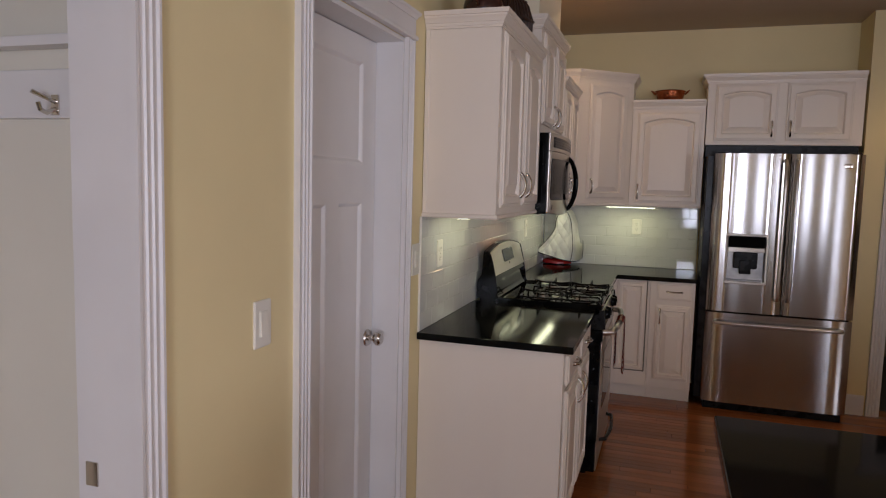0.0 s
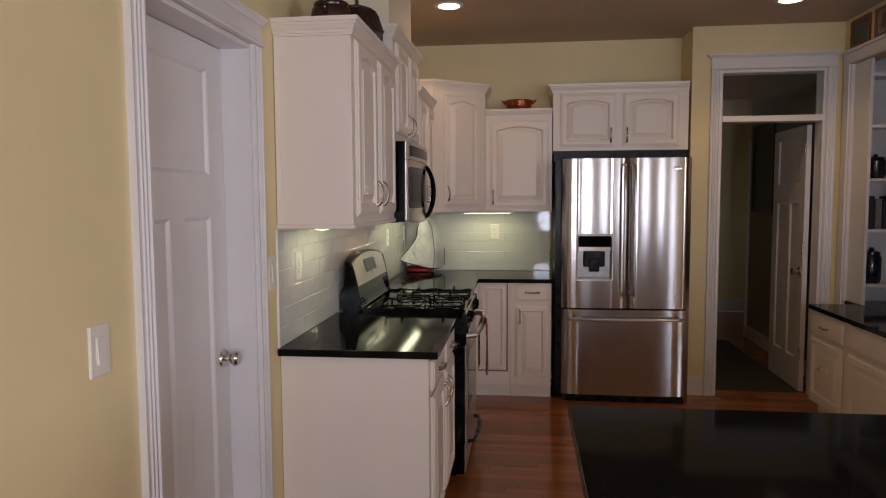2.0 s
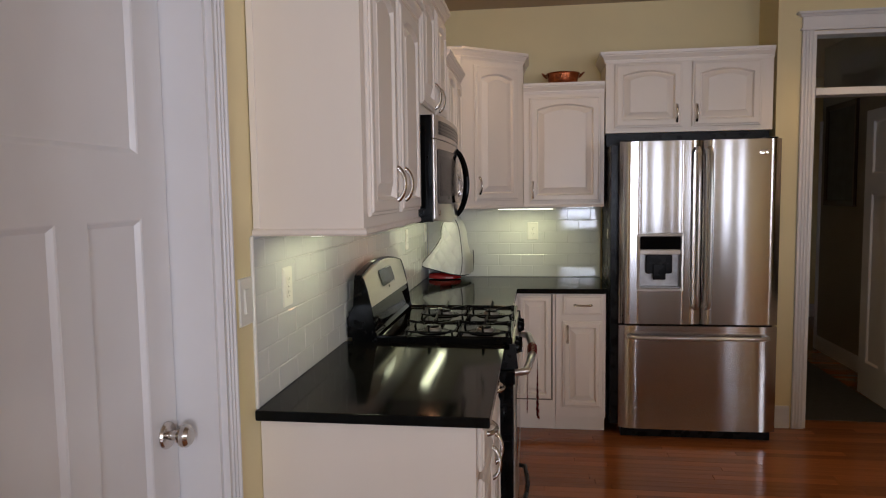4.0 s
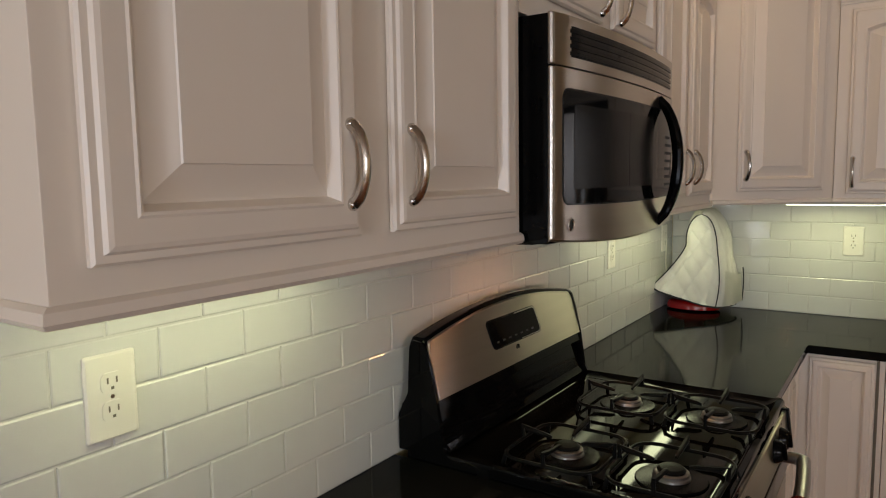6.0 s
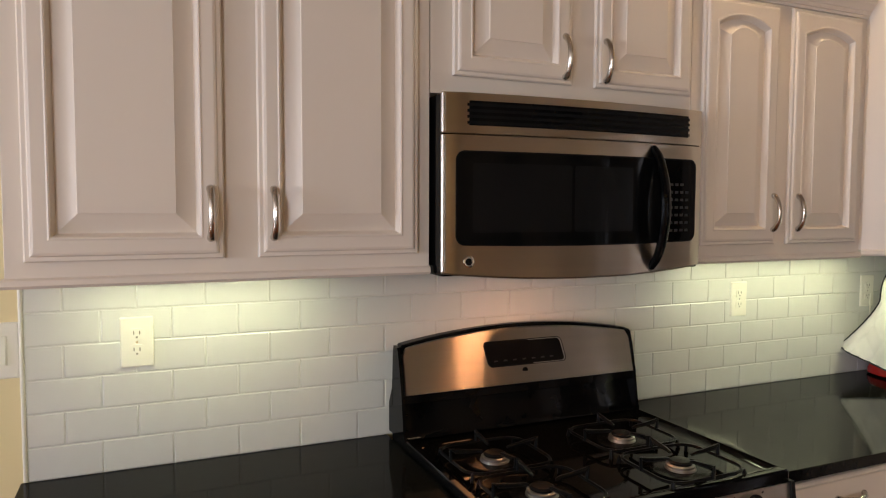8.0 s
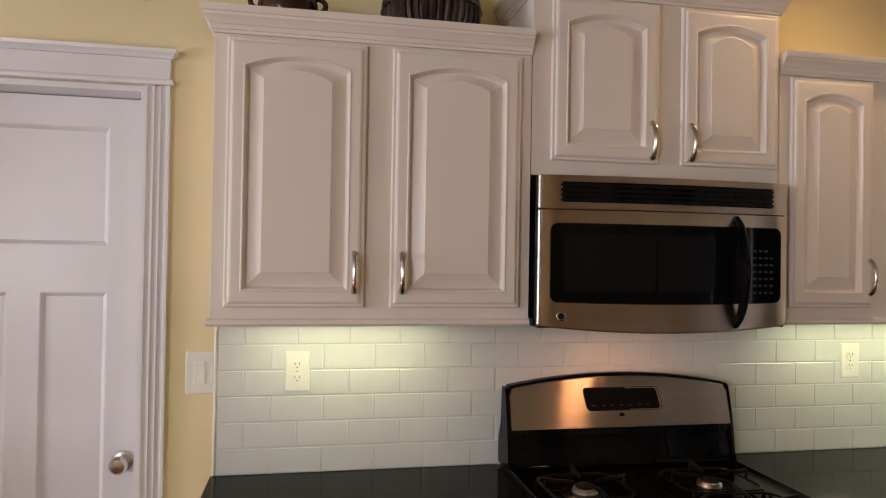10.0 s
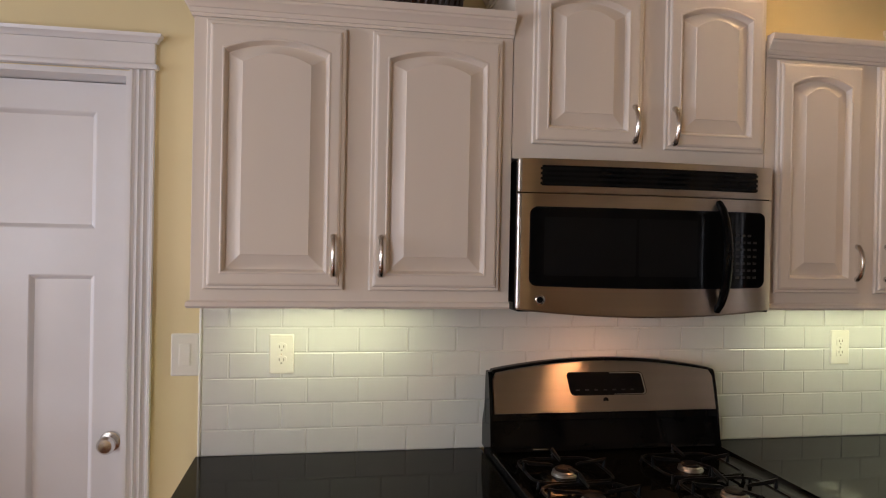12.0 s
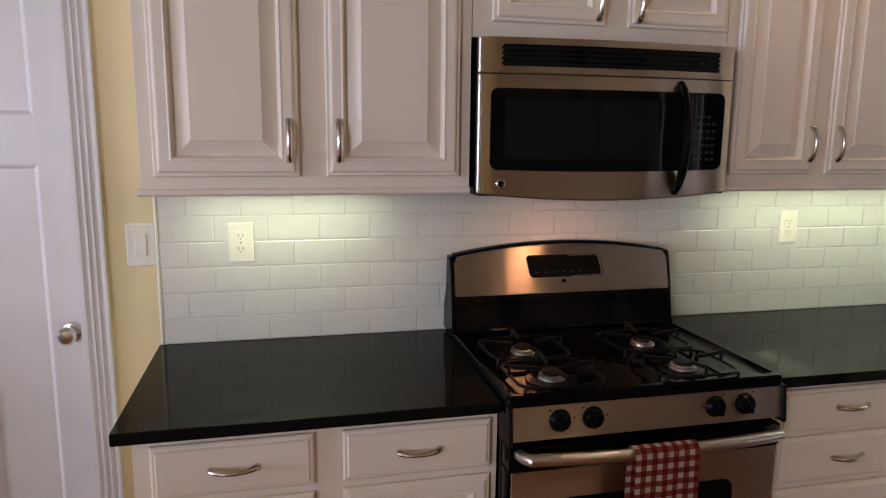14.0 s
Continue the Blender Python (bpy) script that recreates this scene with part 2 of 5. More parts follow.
def bm_tube(points, radii, steps=10, flat=1.0):
    """A tube along points; radii one a point."""
    b = bmesh.new()
    pts = [Vector(p) for p in points]
    if not hasattr(radii, "__len__"):
        radii = [radii] * len(pts)
    rings = []
    side = None
    for i, p in enumerate(pts):
        d = (pts[min(i + 1, len(pts) - 1)] - pts[max(i - 1, 0)]).normalized()
        if side is None:
            side = d.orthogonal().normalized()
        side = (side - d * side.dot(d)).normalized()
        up = d.cross(side)
        rings.append([b.verts.new(p + radii[i] * (math.cos(a) * side + flat * math.sin(a) * up)) for a in (2 * math.pi * k / steps for k in range(steps))])
    for a, c in zip(rings, rings[1:]):
        for i in range(steps):
            b.faces.new((a[i], a[(i + 1) % steps], c[(i + 1) % steps], c[i]))
    b.faces.new(rings[0])
    b.faces.new(rings[-1])
    return b


def bm_sweep(profile, path, closed=False):
    """Sweep (out, up) pairs along a flat path of (x, y) corners, mitred; out is to the right of the path."""
    b = bmesh.new()
    pts = [Vector((*p, 0)) for p in path]
    n = len(pts)
    rings = []
    for i, p in enumerate(pts):
        before = (p - pts[i - 1]).normalized() if i or closed else None
        after = (pts[(i + 1) % n] - p).normalized() if i < n - 1 or closed else None
        before, after = before or after, after or before
        na, nb = Vector((before.y, -before.x, 0)), Vector((after.y, -after.x, 0))
        mit = (na + nb) / (1 + na.dot(nb))
        rings.append([b.verts.new(p + mit * o + Vector((0, 0, u))) for o, u in profile])
    k = len(profile)
    for a, c in list(zip(rings, rings[1:])) + ([(rings[-1], rings[0])] if closed else []):
        for i in range(k):
            b.faces.new((a[i], a[(i + 1) % k], c[(i + 1) % k], c[i]))
    if not closed:
        b.faces.new(rings[0])
        b.faces.new(rings[-1])
    return b


def bm_prism(outline, x0, x1, axis='X'):
    """A closed outline of pairs, extruded along an axis."""
    b = bmesh.new()
    def at(p, t):
        return {'X': (t, *p), 'Y': (p[0], t, p[1]), 'Z': (*p, t)}[axis]
    a = [b.verts.new(at(p, x0)) for p in outline]
    c = [b.verts.new(at(p, x1)) for p in outline]
    b.faces.new(a)
    b.faces.new(list(reversed(c)))
    for i in range(len(outline)):
        j = (i + 1) % len(outline)
        b.faces.new((a[i], a[j], c[j], c[i]))
    return b


def round_rect(x0, z0, x1, z1, r, steps=5):
    pts = []
    for cx, cz, a0 in ((x1 - r, z1 - r, 0), (x0 + r, z1 - r, 90), (x0 + r, z0 + r, 180), (x1 - r, z0 + r, 270)):
        for i in range(steps + 1):
            a = radians(a0 + 90 * i / steps)
            pts.append((cx + r * math.cos(a), cz + r * math.sin(a)))
    return pts


def bm_loops(loops):
    """Join closed loops of equally many points one after another; the last is filled."""
    b = bmesh.new()
    rings = [[b.verts.new(p) for p in loop] for loop in loops]
    for a, c in zip(rings, rings[1:]):
        n = len(a)
        for i in range(n):
            b.faces.new((a[i], a[(i + 1) % n], c[(i + 1) % n], c[i]))
    return b, rings


# ---- large structure ----
CEIL = 2.75
BACK = 3.0
NEAR = -5.5
FAR_X = 5.6
DOORWALL = 2.64


def wall_x(name, x0, x1, y0, y1, openings, label, mat=M_WALL):
    """A wall along y between x0 and x1, with openings (ya, yb, za, zb)."""
    b = bmesh.new()
    cuts = sorted(openings)
    y = y0
    for ya, yb, za, zb in cuts:
        bm_box(x0, y, 0, x1, ya, CEIL, bm=b)
        if za > 0:
            bm_box(x0, ya, 0, x1, yb, za, bm=b)
        if zb < CEIL:
            bm_box(x0, ya, zb, x1, yb, CEIL, bm=b)
        y = yb
    bm_box(x0, y, 0, x1, y1, CEIL, bm=b)
    return structure(name, b, mat, label, "wall")


def wall_y(name, y0, y1, x0, x1, openings, label, mat=M_WALL):
    b = bmesh.new()
    x = x0
    for xa, xb, za, zb in sorted(openings):
        bm_box(x, y0, 0, xa, y1, CEIL, bm=b)
        if za > 0:
            bm_box(xa, y0, 0, xb, y1, za, bm=b)
        if zb < CEIL:
            bm_box(xa, y0, zb, xb, y1, CEIL, bm=b)
        x = xb
    bm_box(x, y0, 0, x1, y1, CEIL, bm=b)
    return structure(name, b, mat, label, "wall")


wall_x("wall_west", -0.14, 0.0, NEAR, BACK + 0.15, [(-2.60, -1.606, 0, 2.06), (-0.955, -0.235, 0, 2.065)], "pale yellow painted wall with two cased doorways")
wall_y("wall_north", BACK, BACK + 0.15, 0.0, 2.215, [], "pale yellow painted wall behind the cabinets")
wall_x("wall_return", 2.215, 2.335, DOORWALL + 0.12, BACK + 0.15, [], "short return wall of pale yellow paint beside the refrigerator")
wall_y("wall_hall_door", DOORWALL, DOORWALL + 0.12, 2.215, 3.27, [(2.415, 3.155, 0, 2.43)], "pale yellow wall with a doorway and transom")
wall_x("wall_desk", 3.27, 3.39, 0.6, DOORWALL + 0.12, [(1.05, 2.52, 0.728, 2.43)], "pale yellow wall with a wide cased opening above a desk")
wall_y("wall_desk_end", 0.6, 0.72, 3.39, FAR_X, [], "plain pale yellow painted wall")
wall_x("wall_niche_back", 4.1, 4.2, 0.72, DOORWALL + 0.12, [], "pale painted wall behind the desk niche", M_TRIM)
wall_y("wall_niche_end", DOORWALL, DOORWALL + 0.12, 3.39, 4.1, [], "white painted end of the desk niche", M_TRIM)
wall_x("wall_east", FAR_X, FAR_X + 0.14, NEAR, 0.72, [(-4.2, -2.4, 1.05, 2.35)], "plain pale yellow painted wall")
WINDOWS = [(1.22, 2.08, 0.9, 2.1), (2.50, 2.90, 0.1, 2.3), (3.33, 3.67, 0.1, 2.3), (3.92, 4.28, 0.1, 2.3)]
wall_y("wall_south", NEAR - 0.15, NEAR, -0.14, FAR_X + 0.14, WINDOWS, "pale yellow wall with tall windows")
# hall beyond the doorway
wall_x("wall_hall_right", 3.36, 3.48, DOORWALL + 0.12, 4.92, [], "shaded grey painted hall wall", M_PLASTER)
wall_x("wall_hall_left", 2.10, 2.215, BACK + 0.15, 6.6, [], "shaded yellow hall wall")
wall_y("wall_hall_end", 6.6, 6.72, 2.10, 5.2, [], "yellow painted wall at the end of the hall")
wall_x("wall_hall_far", 5.2, 5.32, 4.92, 6.6, [(5.25, 6.25, 0.85, 2.15)], "plain yellow painted wall")
wall_y("wall_hall_turn", 4.80, 4.92, 3.48, 5.2, [], "plain yellow painted wall")
# closet and pantry behind the two doorways of the west wall
wall_x("wall_closet_back", -0.74, -0.62, -3.0, -0.15, [], "painted back wall of the closet", M_CLOSET)
wall_y("wall_closet_end", -1.24, -1.12, -0.62, -0.14, [], "painted end wall of the closet", M_CLOSET)
wall_y("wall_closet_near", -3.12, -3.0, -0.74, -0.14, [], "painted end wall of the closet", M_CLOSET)
structure("ceiling", bm_box(-0.8, NEAR - 0.15, CEIL, FAR_X + 0.14, 6.8, CEIL + 0.1), M_CEIL, "tan painted ceiling with recessed lights", "ceiling")
floor = structure("floor", bm_box(-0.8, NEAR - 0.15, -0.10, FAR_X + 0.14, 6.8, -0.012), M_OAK, "warm red-brown oak strip floor", "floor")
structure("ground", bm_box(-60, -90, -0.5, 60, NEAR - 0.2, -0.4), M_MAT, "dark ground outside the windows", "ground")
# vent chase that rises from the cabinet over the microwave
structure("wall_chase", bm_box(0.0, 0.90, 2.335, 0.29, 1.60, CEIL), M_CHASE, "cream painted vent chase above the cabinet", "wall")


def flutes(w, d):
    """Outline of a fluted casing: (across, out)."""
    pts = [(0, 0), (0, d)]
    n = 3
    for i in range(n):
        c = w * (0.24 + 0.26 * i)
        pts += [(c - 0.010, d), (c - 0.006, d - 0.005), (c, d - 0.007), (c + 0.006, d - 0.005), (c + 0.010, d)]
    pts += [(w, d), (w, 0)]
    return pts


def casing_x(x, y0, y1, top, name, label):
    """Casing, head board and cap on a wall that faces +x round an opening y0..y1."""
    w, d = 0.070, 0.020
    t = thing(name, pose(x, 0, 0), label, "door casing", kind="structure")
    for ya in (y0 - w, y1):
        b = bmesh.new()
        out = [(o, ya + a) for a, o in flutes(w, d)]
        join(b, bm_prism(out, 0.0, top + 0.004, 'Z'))
        part("side_casing", b, M_TRIM, t)
    part("bead", bm_box(0, y0 - w - 0.010, top + 0.004, 0.030, y1 + w + 0.010, top + 0.022, 0.006), M_TRIM, t)
    part("head_board", bm_box(0, y0 - w, top + 0.022, 0.020, y1 + w, top + 0.084, 0.002), M_TRIM, t)
    part("cap", bm_sweep([(0, 0), (0.006, 0), (0.010, 0.010), (0.018, 0.016), (0.020, 0.026), (0, 0.026)], [(0, y0 - w), (0.016, y0 - w), (0.016, y1 + w), (0, y1 + w)]), M_TRIM, t).matrix_basis = pose(0, 0, top + 0.084)
    return t


casing_x(0, -0.955, -0.235, 2.065, "door_casing", "white fluted door casing with a capped head board")
casing_x(0, -2.60, -1.622, 2.06, "closet_casing", "white fluted casing round the closet doorway")


def jamb_x(y0, y1, top, x0, x1, name):
    b = bmesh.new()
    bm_box(x0, y0, 0, x1, y0 + 0.016, top, bm=b)
    bm_box(x0, y1 - 0.016, 0, x1, y1, top, bm=b)
    bm_box(x0, y0 + 0.016, top - 0.016, x1, y1 - 0.016, top, bm=b)
    return structure(name, b, M_TRIM, "white painted door jamb", "door jamb")


jamb_x(-0.957, -0.233, 2.067, -0.143, 0.003, "door_jamb")
jamb_x(-2.602, -1.604, 2.062, -0.143, 0.003, "closet_jamb")


def panel_door(name, w, h, m, label, knob_u, panels, hinge_u=None):
    """A moulded panel door facing local -Y; origin at its lower left front corner; panels (u0, v0, u1, v1) are sunk."""
    t = thing(name, m, label, "door")
    b = bm_box(0, 0.012, 0, w, 0.035, h)
    part("slab", b, M_TRIM, t)
    xs = sorted({0, w, *[p[0] for p in panels], *[p[2] for p in panels]})
    zs = sorted({0, h, *[p[1] for p in panels], *[p[3] for p in panels]})
    b = bmesh.new()
    for xa, xb in zip(xs, xs[1:]):
        for za, zb in zip(zs, zs[1:]):
            if not any(p[0] <= xa and xb <= p[2] and p[1] <= za and zb <= p[3] for p in panels):
                bm_box(xa, 0, za, xb, 0.012, zb, bm=b)
    bmesh.ops.remove_doubles(b, verts=b.verts[:], dist=1e-5)
    part("stiles_and_rails", b, M_TRIM, t, smooth=False)
    for u0, v0, u1, v1 in panels:
        b, rings = bm_loops([[(a, y, c) for a, c in ((u0 + i, v0 + i), (u1 - i, v0 + i), (u1 - i, v1 - i), (u0 + i, v1 - i))] for i, y in ((0, 0.0005), (0.004, 0.002), (0.012, 0.009), (0.014, 0.011))])
        b.faces.new(rings[-1])
        part("sunk_panel", b, M_TRIM, t, sharp=14)
    k = part("knob", bm_lathe([(0.0005, 0.0), (0.031, 0.0), (0.033, 0.004), (0.030, 0.010), (0.012, 0.013), (0.011, 0.030), (0.020, 0.036), (0.027, 0.046), (0.027, 0.056), (0.020, 0.064), (0.0005, 0.066)], 32, 'Y'), M_NICKEL, t, "satin nickel door knob")
    k.matrix_basis = pose(knob_u, 0, 0.925)
    return t


THREE = lambda w: [(0.108, 1.588, w - 0.108, 1.953), (0.108, 0.24, w / 2 - 0.045, 1.445), (w / 2 + 0.045, 0.24, w - 0.108, 1.445)]
panel_door("pantry_door", 0.684, 2.0425, pose(-0.105, -0.937, 0.006, 0, 0, 90), "white painted closed door with three sunk panels", 0.632, THREE(0.684))


# ---- doorway to the hall, with a transom ----
def hall_doorway():
    x0, x1, top, bar = 2.415, 3.155, 2.43, 2.075
    y = DOORWALL
    t = thing("hall_casing", pose(0, 0, 0), "white casing of the hall doorway with a capped head", "door casing", kind="structure")
    w = 0.066
    for xa in (x0 - w, x1):
        part("side_casing", bm_prism([(xa + a, y - o) for a, o in flutes(w, 0.020)], 0.0, top + 0.012, 'Z'), M_TRIM, t)
    part("head_board", bm_box(x0 - w, y - 0.020, top + 0.012, x1 + w, y, top + 0.085, 0.002), M_TRIM, t)
    part("bead", bm_box(x0 - w - 0.010, y - 0.028, top + 0.004, x1 + w + 0.010, y, top + 0.018, 0.004), M_TRIM, t)
    part("cap", bm_sweep([(0, 0), (0.012, 0), (0.018, 0.010), (0.032, 0.016), (0.034, 0.026), (0, 0.026)], [(x0 - w, y), (x0 - w, y - 0.016), (x1 + w + 0.02, y - 0.016), (x1 + w + 0.02, y)][::1]), M_TRIM, t).matrix_basis = pose(0, 0, top + 0.085)
    b = bmesh.new()
    bm_box(x0 - 0.002, y - 0.003, 0, x0 + 0.020, y + 0.123, top, bm=b)
    bm_box(x1 - 0.020, y - 0.003, 0, x1 + 0.002, y + 0.123, top, bm=b)
    bm_box(x0 + 0.020, y - 0.003, top - 0.020, x1 - 0.020, y + 0.123, top + 0.002, bm=b)
    part("jamb", b, M_TRIM, t)
    part("transom_bar", bm_box(x0 + 0.020, y - 0.012, bar - 0.022, x1 - 0.020, y + 0.123, bar + 0.022, 0.004), M_TRIM, t)
    g = tagged(part("window_transom", bm_box(x0 + 0.020, y + 0.05, bar + 0.022, x1 - 0.020, y + 0.056, top - 0.020), M_GLASS), "clear glass transom pane above the hall doorway", "window", kind="structure")
    g.visible_shadow = False
    d = panel_door("hall_door", 0.690, 2.03, pose(0, 0, 0), "white panelled hall door standing open", 0.640, THREE(0.690))
    d.matrix_world = pose(3.090, DOORWALL + 0.150, 0.008, 0, 0, -90 - 1) @ pose(-0.69, 0, 0)
    for z in (0.25, 1.05, 1.80):
        part("hinge", bm_lathe([(0.0005, 0), (0.008, 0), (0.008, 0.09), (0.0005, 0.09)], 12), M_NICKEL, d, "nickel hinge").matrix_basis = pose(0.694, -0.006, z)


hall_doorway()
structure("baseboard_hall", bm_sweep([(0, 0), (0.015, 0), (0.015, 0.11), (0.008, 0.13), (0, 0.13)], [(3.36, DOORWALL + 0.125), (3.36, 4.92)][::-1]), M_TRIM, "white painted baseboard in the hall", "baseboard")
structure("baseboard_hall_end", bm_sweep([(0, 0), (0.015, 0), (0.015, 0.13), (0.008, 0.15), (0, 0.15)], [(2.22, 6.6), (5.2, 6.6)]), M_TRIM, "white painted baseboard at the hall's end", "baseboard")
structure("baseboard_door_wall", bm_sweep([(0, 0), (0.015, 0), (0.015, 0.12), (0.008, 0.14), (0, 0.14)], [(2.218, DOORWALL), (2.335, DOORWALL)]), M_TRIM, "white painted baseboard beside the doorway", "baseboard")
structure("baseboard_west", bm_sweep([(0, 0), (0.015, 0), (0.015, 0.12), (0.008, 0.14), (0, 0.14)], [(0, -1.027), (0, -1.550)][::-1]), M_TRIM, "white painted baseboard between the doorways", "baseboard")
tagged(part("hall_corner_trim", bm_box(3.340, 4.90, 0, 3.362, 4.93, 2.1, 0.003), M_TRIM), "white trim on the corner of the hall wall", "trim", kind="structure")
tagged(part("hall_rug", bm_box(2.46, 2.80, -0.006, 3.10, 4.7, 0.004, 0.003), M_MAT), "dark grey flat rug on the hall floor", "rug")


def picture(name, m, w, h, frame_mat, print_mat, label, border=0.03, inner=None):
    """A framed picture facing local -Y, origin at its lower left."""
    t = thing(name, m, label, "picture")
    b, rings = bm_loops([[(a, y, c) for a, c in ((i, i), (w - i, i), (w - i, h - i), (i, h - i))] for i, y in ((0, 0.0), (0, -0.016), (0.006, -0.022), (border - 0.008, -0.018), (border, -0.010), (border, -0.004))])
    part("frame", b, frame_mat, t)
    part("print", bm_box(border - 0.002, -0.008, border - 0.002, w - border + 0.002, -0.001, h - border + 0.002), print_mat, t)
    if inner:
        part("image", bm_box(w * 0.28, -0.010, h * 0.25, w * 0.72, -0.0075, h * 0.75), inner, t)
    return t


picture("framed_picture", pose(3.36, 4.80, 1.34, 0, 0, -90), 0.60, 0.88, M_FRAME, M_PRINT_D, "dark framed picture hanging on the hall wall", 0.05)
picture("framed_picture", pose(3.27, 2.52, 2.535, 0, 0, -90), 0.25, 0.185, M_FRAME2, M_PRINT_D, "small brown framed picture above the desk opening", 0.022)
picture("framed_picture", pose(3.27, 2.19, 2.530, 0, 0, -90), 0.25, 0.185, M_FRAME2, M_PRINT, "small brown framed picture with a pale mount", 0.022, M_FRAME2)
picture("framed_picture", pose(0, -0.80, 2.325, 0, 0, 90), 0.565, 0.30, M_FRAME, M_PRINT_D, "dark framed picture above the pantry door", 0.04)


# ---- desk niche ----
def desk():
    x, y0, y1 = 2.98, 0.95, 2.320
    t = thing("desk_casing", pose(0, 0, 0), "white casing round the desk opening", "casing", kind="structure")
    part("side_casing", bm_box(3.25, 2.52, 0.0, 3.268, 2.60, 2.44, 0.003), M_TRIM, t)
    part("jamb", bm_box(3.262, 2.505, 0.76, 3.395, 2.523, 2.428), M_TRIM, t)
    part("head_board", bm_box(3.25, 1.05, 2.432, 3.268, 2.615, 2.505, 0.003), M_TRIM, t)
    part("cap", bm_box(3.235, 1.05, 2.505, 3.268, 2.615, 2.528, 0.006), M_TRIM, t)
    c = thing("built_in_desk", pose(x, y1 - 0.004, 0.0, 0, 0, -90), "cream painted built-in desk with drawers and a black top", "desk")
    w = y1 - y0 - 0.03
    part("desk_top", bm_box(0.0, -0.025, 0.730, w + 0.02, 0.290, 0.760, 0.004), M_STONE, c, "black polished stone desk top", False)
    part("inner_top", bm_box(-0.185, 0.292, 0.730, w - 0.01, 1.115, 0.760), M_STONE, c, "black polished stone top inside the niche", False)
    part("body", bm_box(0, 0, 0.09, w, 0.288, 0.728, 0.002), M_CAB, c)
    part("toe_kick", bm_box(0, 0.06, 0.0, w, 0.286, 0.09), M_CAB, c)
    for u0, v0, u1, v1 in ((0.03, 0.575, 0.50, 0.705), (0.03, 0.12, 0.50, 0.545), (0.58, 0.575, 1.25, 0.705), (0.58, 0.12, 1.25, 0.545)):
        cabinet_door(c, u0, v0, u1, v1, 0, None, drawer=True)
    for u, v in ((0.25, 0.635), (0.25, 0.36)):
        pull(c, u, v, False)


def cabinet_door(parent, u0, v0, u1, v1, arch, handle, drawer=False):
    """A raised-panel front, local -Y. arch: rise of the panel's curved head. handle: (u, v, upright) of its middle."""
    w, h = u1 - u0, v1 - v0
    n = 12

    def loop(i, y, rise, extra=0.0):
        top = h - i - extra
        pts = [(i, y, i), (w - i, y, i)]
        if rise:
            base = top - rise
            for k in range(n + 1):
                s = 1 - 2 * k / n
                a = max(0.0, 1 - s * s)
                pts.append((w / 2 + s * (w / 2 - i), y, base + rise * a))
        else:
            for k in range(n + 1):
                pts.append((w / 2 + (1 - 2 * k / n) * (w / 2 - i), y, top))
        return pts
    if drawer:
        loops = [loop(0.006, 0.0, 0), loop(0.006, -0.003, 0), loop(0, -0.003, 0), loop(0, -0.011, 0), loop(0.004, -0.014, 0), (loop(0.010, -0.0145, 0)), loop(0.013, -0.019, 0)]
        b, rings = bm_loops(loops)
        if h < 0.3:
            b.faces.new(rings[-1])
            d = part("drawer_front", b, M_CAB, parent)
            d.matrix_basis = pose(u0, 0, v0)
            if handle:
                pull(d, handle[0] - u0, handle[1] - v0, handle[2], -0.019)
            return d
        b.free()
    f = min(0.052, w * 0.18)
    frame_loops = [loop(0.007, 0.0, 0), loop(0.007, -0.004, 0), loop(0, -0.004, 0), loop(0, -0.010, 0), loop(0.003, -0.0135, 0), loop(0.010, -0.014, 0), loop(0.013, -0.0185, 0), loop(0.018, -0.020, 0), loop(f - 0.011, -0.020, arch), loop(f - 0.008, -0.0215, arch), loop(f - 0.005, -0.0205, arch), loop(f, -0.009, arch), loop(f + 0.002, -0.003, arch)]
    b, rings = bm_loops(frame_loops)
    d = part("door", b, M_CAB, parent, sharp=14)
    d.matrix_basis = pose(u0, 0, v0)
    s = min(0.034, w * 0.12)
    rise = -0.012 if arch else 0.0
    b, rings = bm_loops([loop(f + 0.001, -0.003, arch), loop(f + 0.005, -0.0035, arch), loop(f + 0.005 + s, -0.0175, arch * 0.95, rise), loop(f + 0.0065 + s, -0.0195, arch * 0.95, rise)])
    b.faces.new(rings[-1])
    part("raised_panel", b, M_CAB, d, sharp=14)
    if handle:
        pull(d, handle[0] - u0, handle[1] - v0, handle[2], -0.020)
    return d


PULL_ME = []


def pull(parent, u, v, upright, y=-0.019):
    """A bowed satin nickel pull, 108 mm long."""
    if not PULL_ME:
        pts, rad = [], []
        for i in range(15):
            s = -1 + 2 * i / 14
            pts.append((0, -0.004 - 0.021 * (1 - s * s) ** 0.75, 0.050 * s))
            rad.append(0.0052 + 0.0016 * abs(s) ** 3)
        b = bm_tube(pts, rad, 10, 1.25)
        for s in (-1, 1):
            foot = bm_lathe([(0.0005, -0.001), (0.0085, -0.001), (0.0085, 0.004), (0.006, 0.008), (0.0005, 0.008)], 12, 'Y')
            bmesh.ops.translate(foot, vec=(0, 0, 0.050 * s), verts=foot.verts[:])
            join(b, foot)
        ob = part("handle", b, M_NICKEL, parent)
        ob["label"] = "bowed satin nickel pull"
        PULL_ME.append(ob.data)
    else:
        ob = new("handle", PULL_ME[0])
        ob.parent = parent
        ob["label"] = "bowed satin nickel pull"
    ob.matrix_basis = pose(u, y, v, 0, 0 if upright else 90, 0)
    return ob


CROWN = [(0, 0), (0.005, 0), (0.006, 0.008), (0.010, 0.009), (0.011, 0.020), (0.015, 0.022), (0.020, 0.034), (0.027, 0.041), (0.028, 0.047), (0.033, 0.049), (0.035, 0.056), (0.036, 0.066), (0, 0.066)]


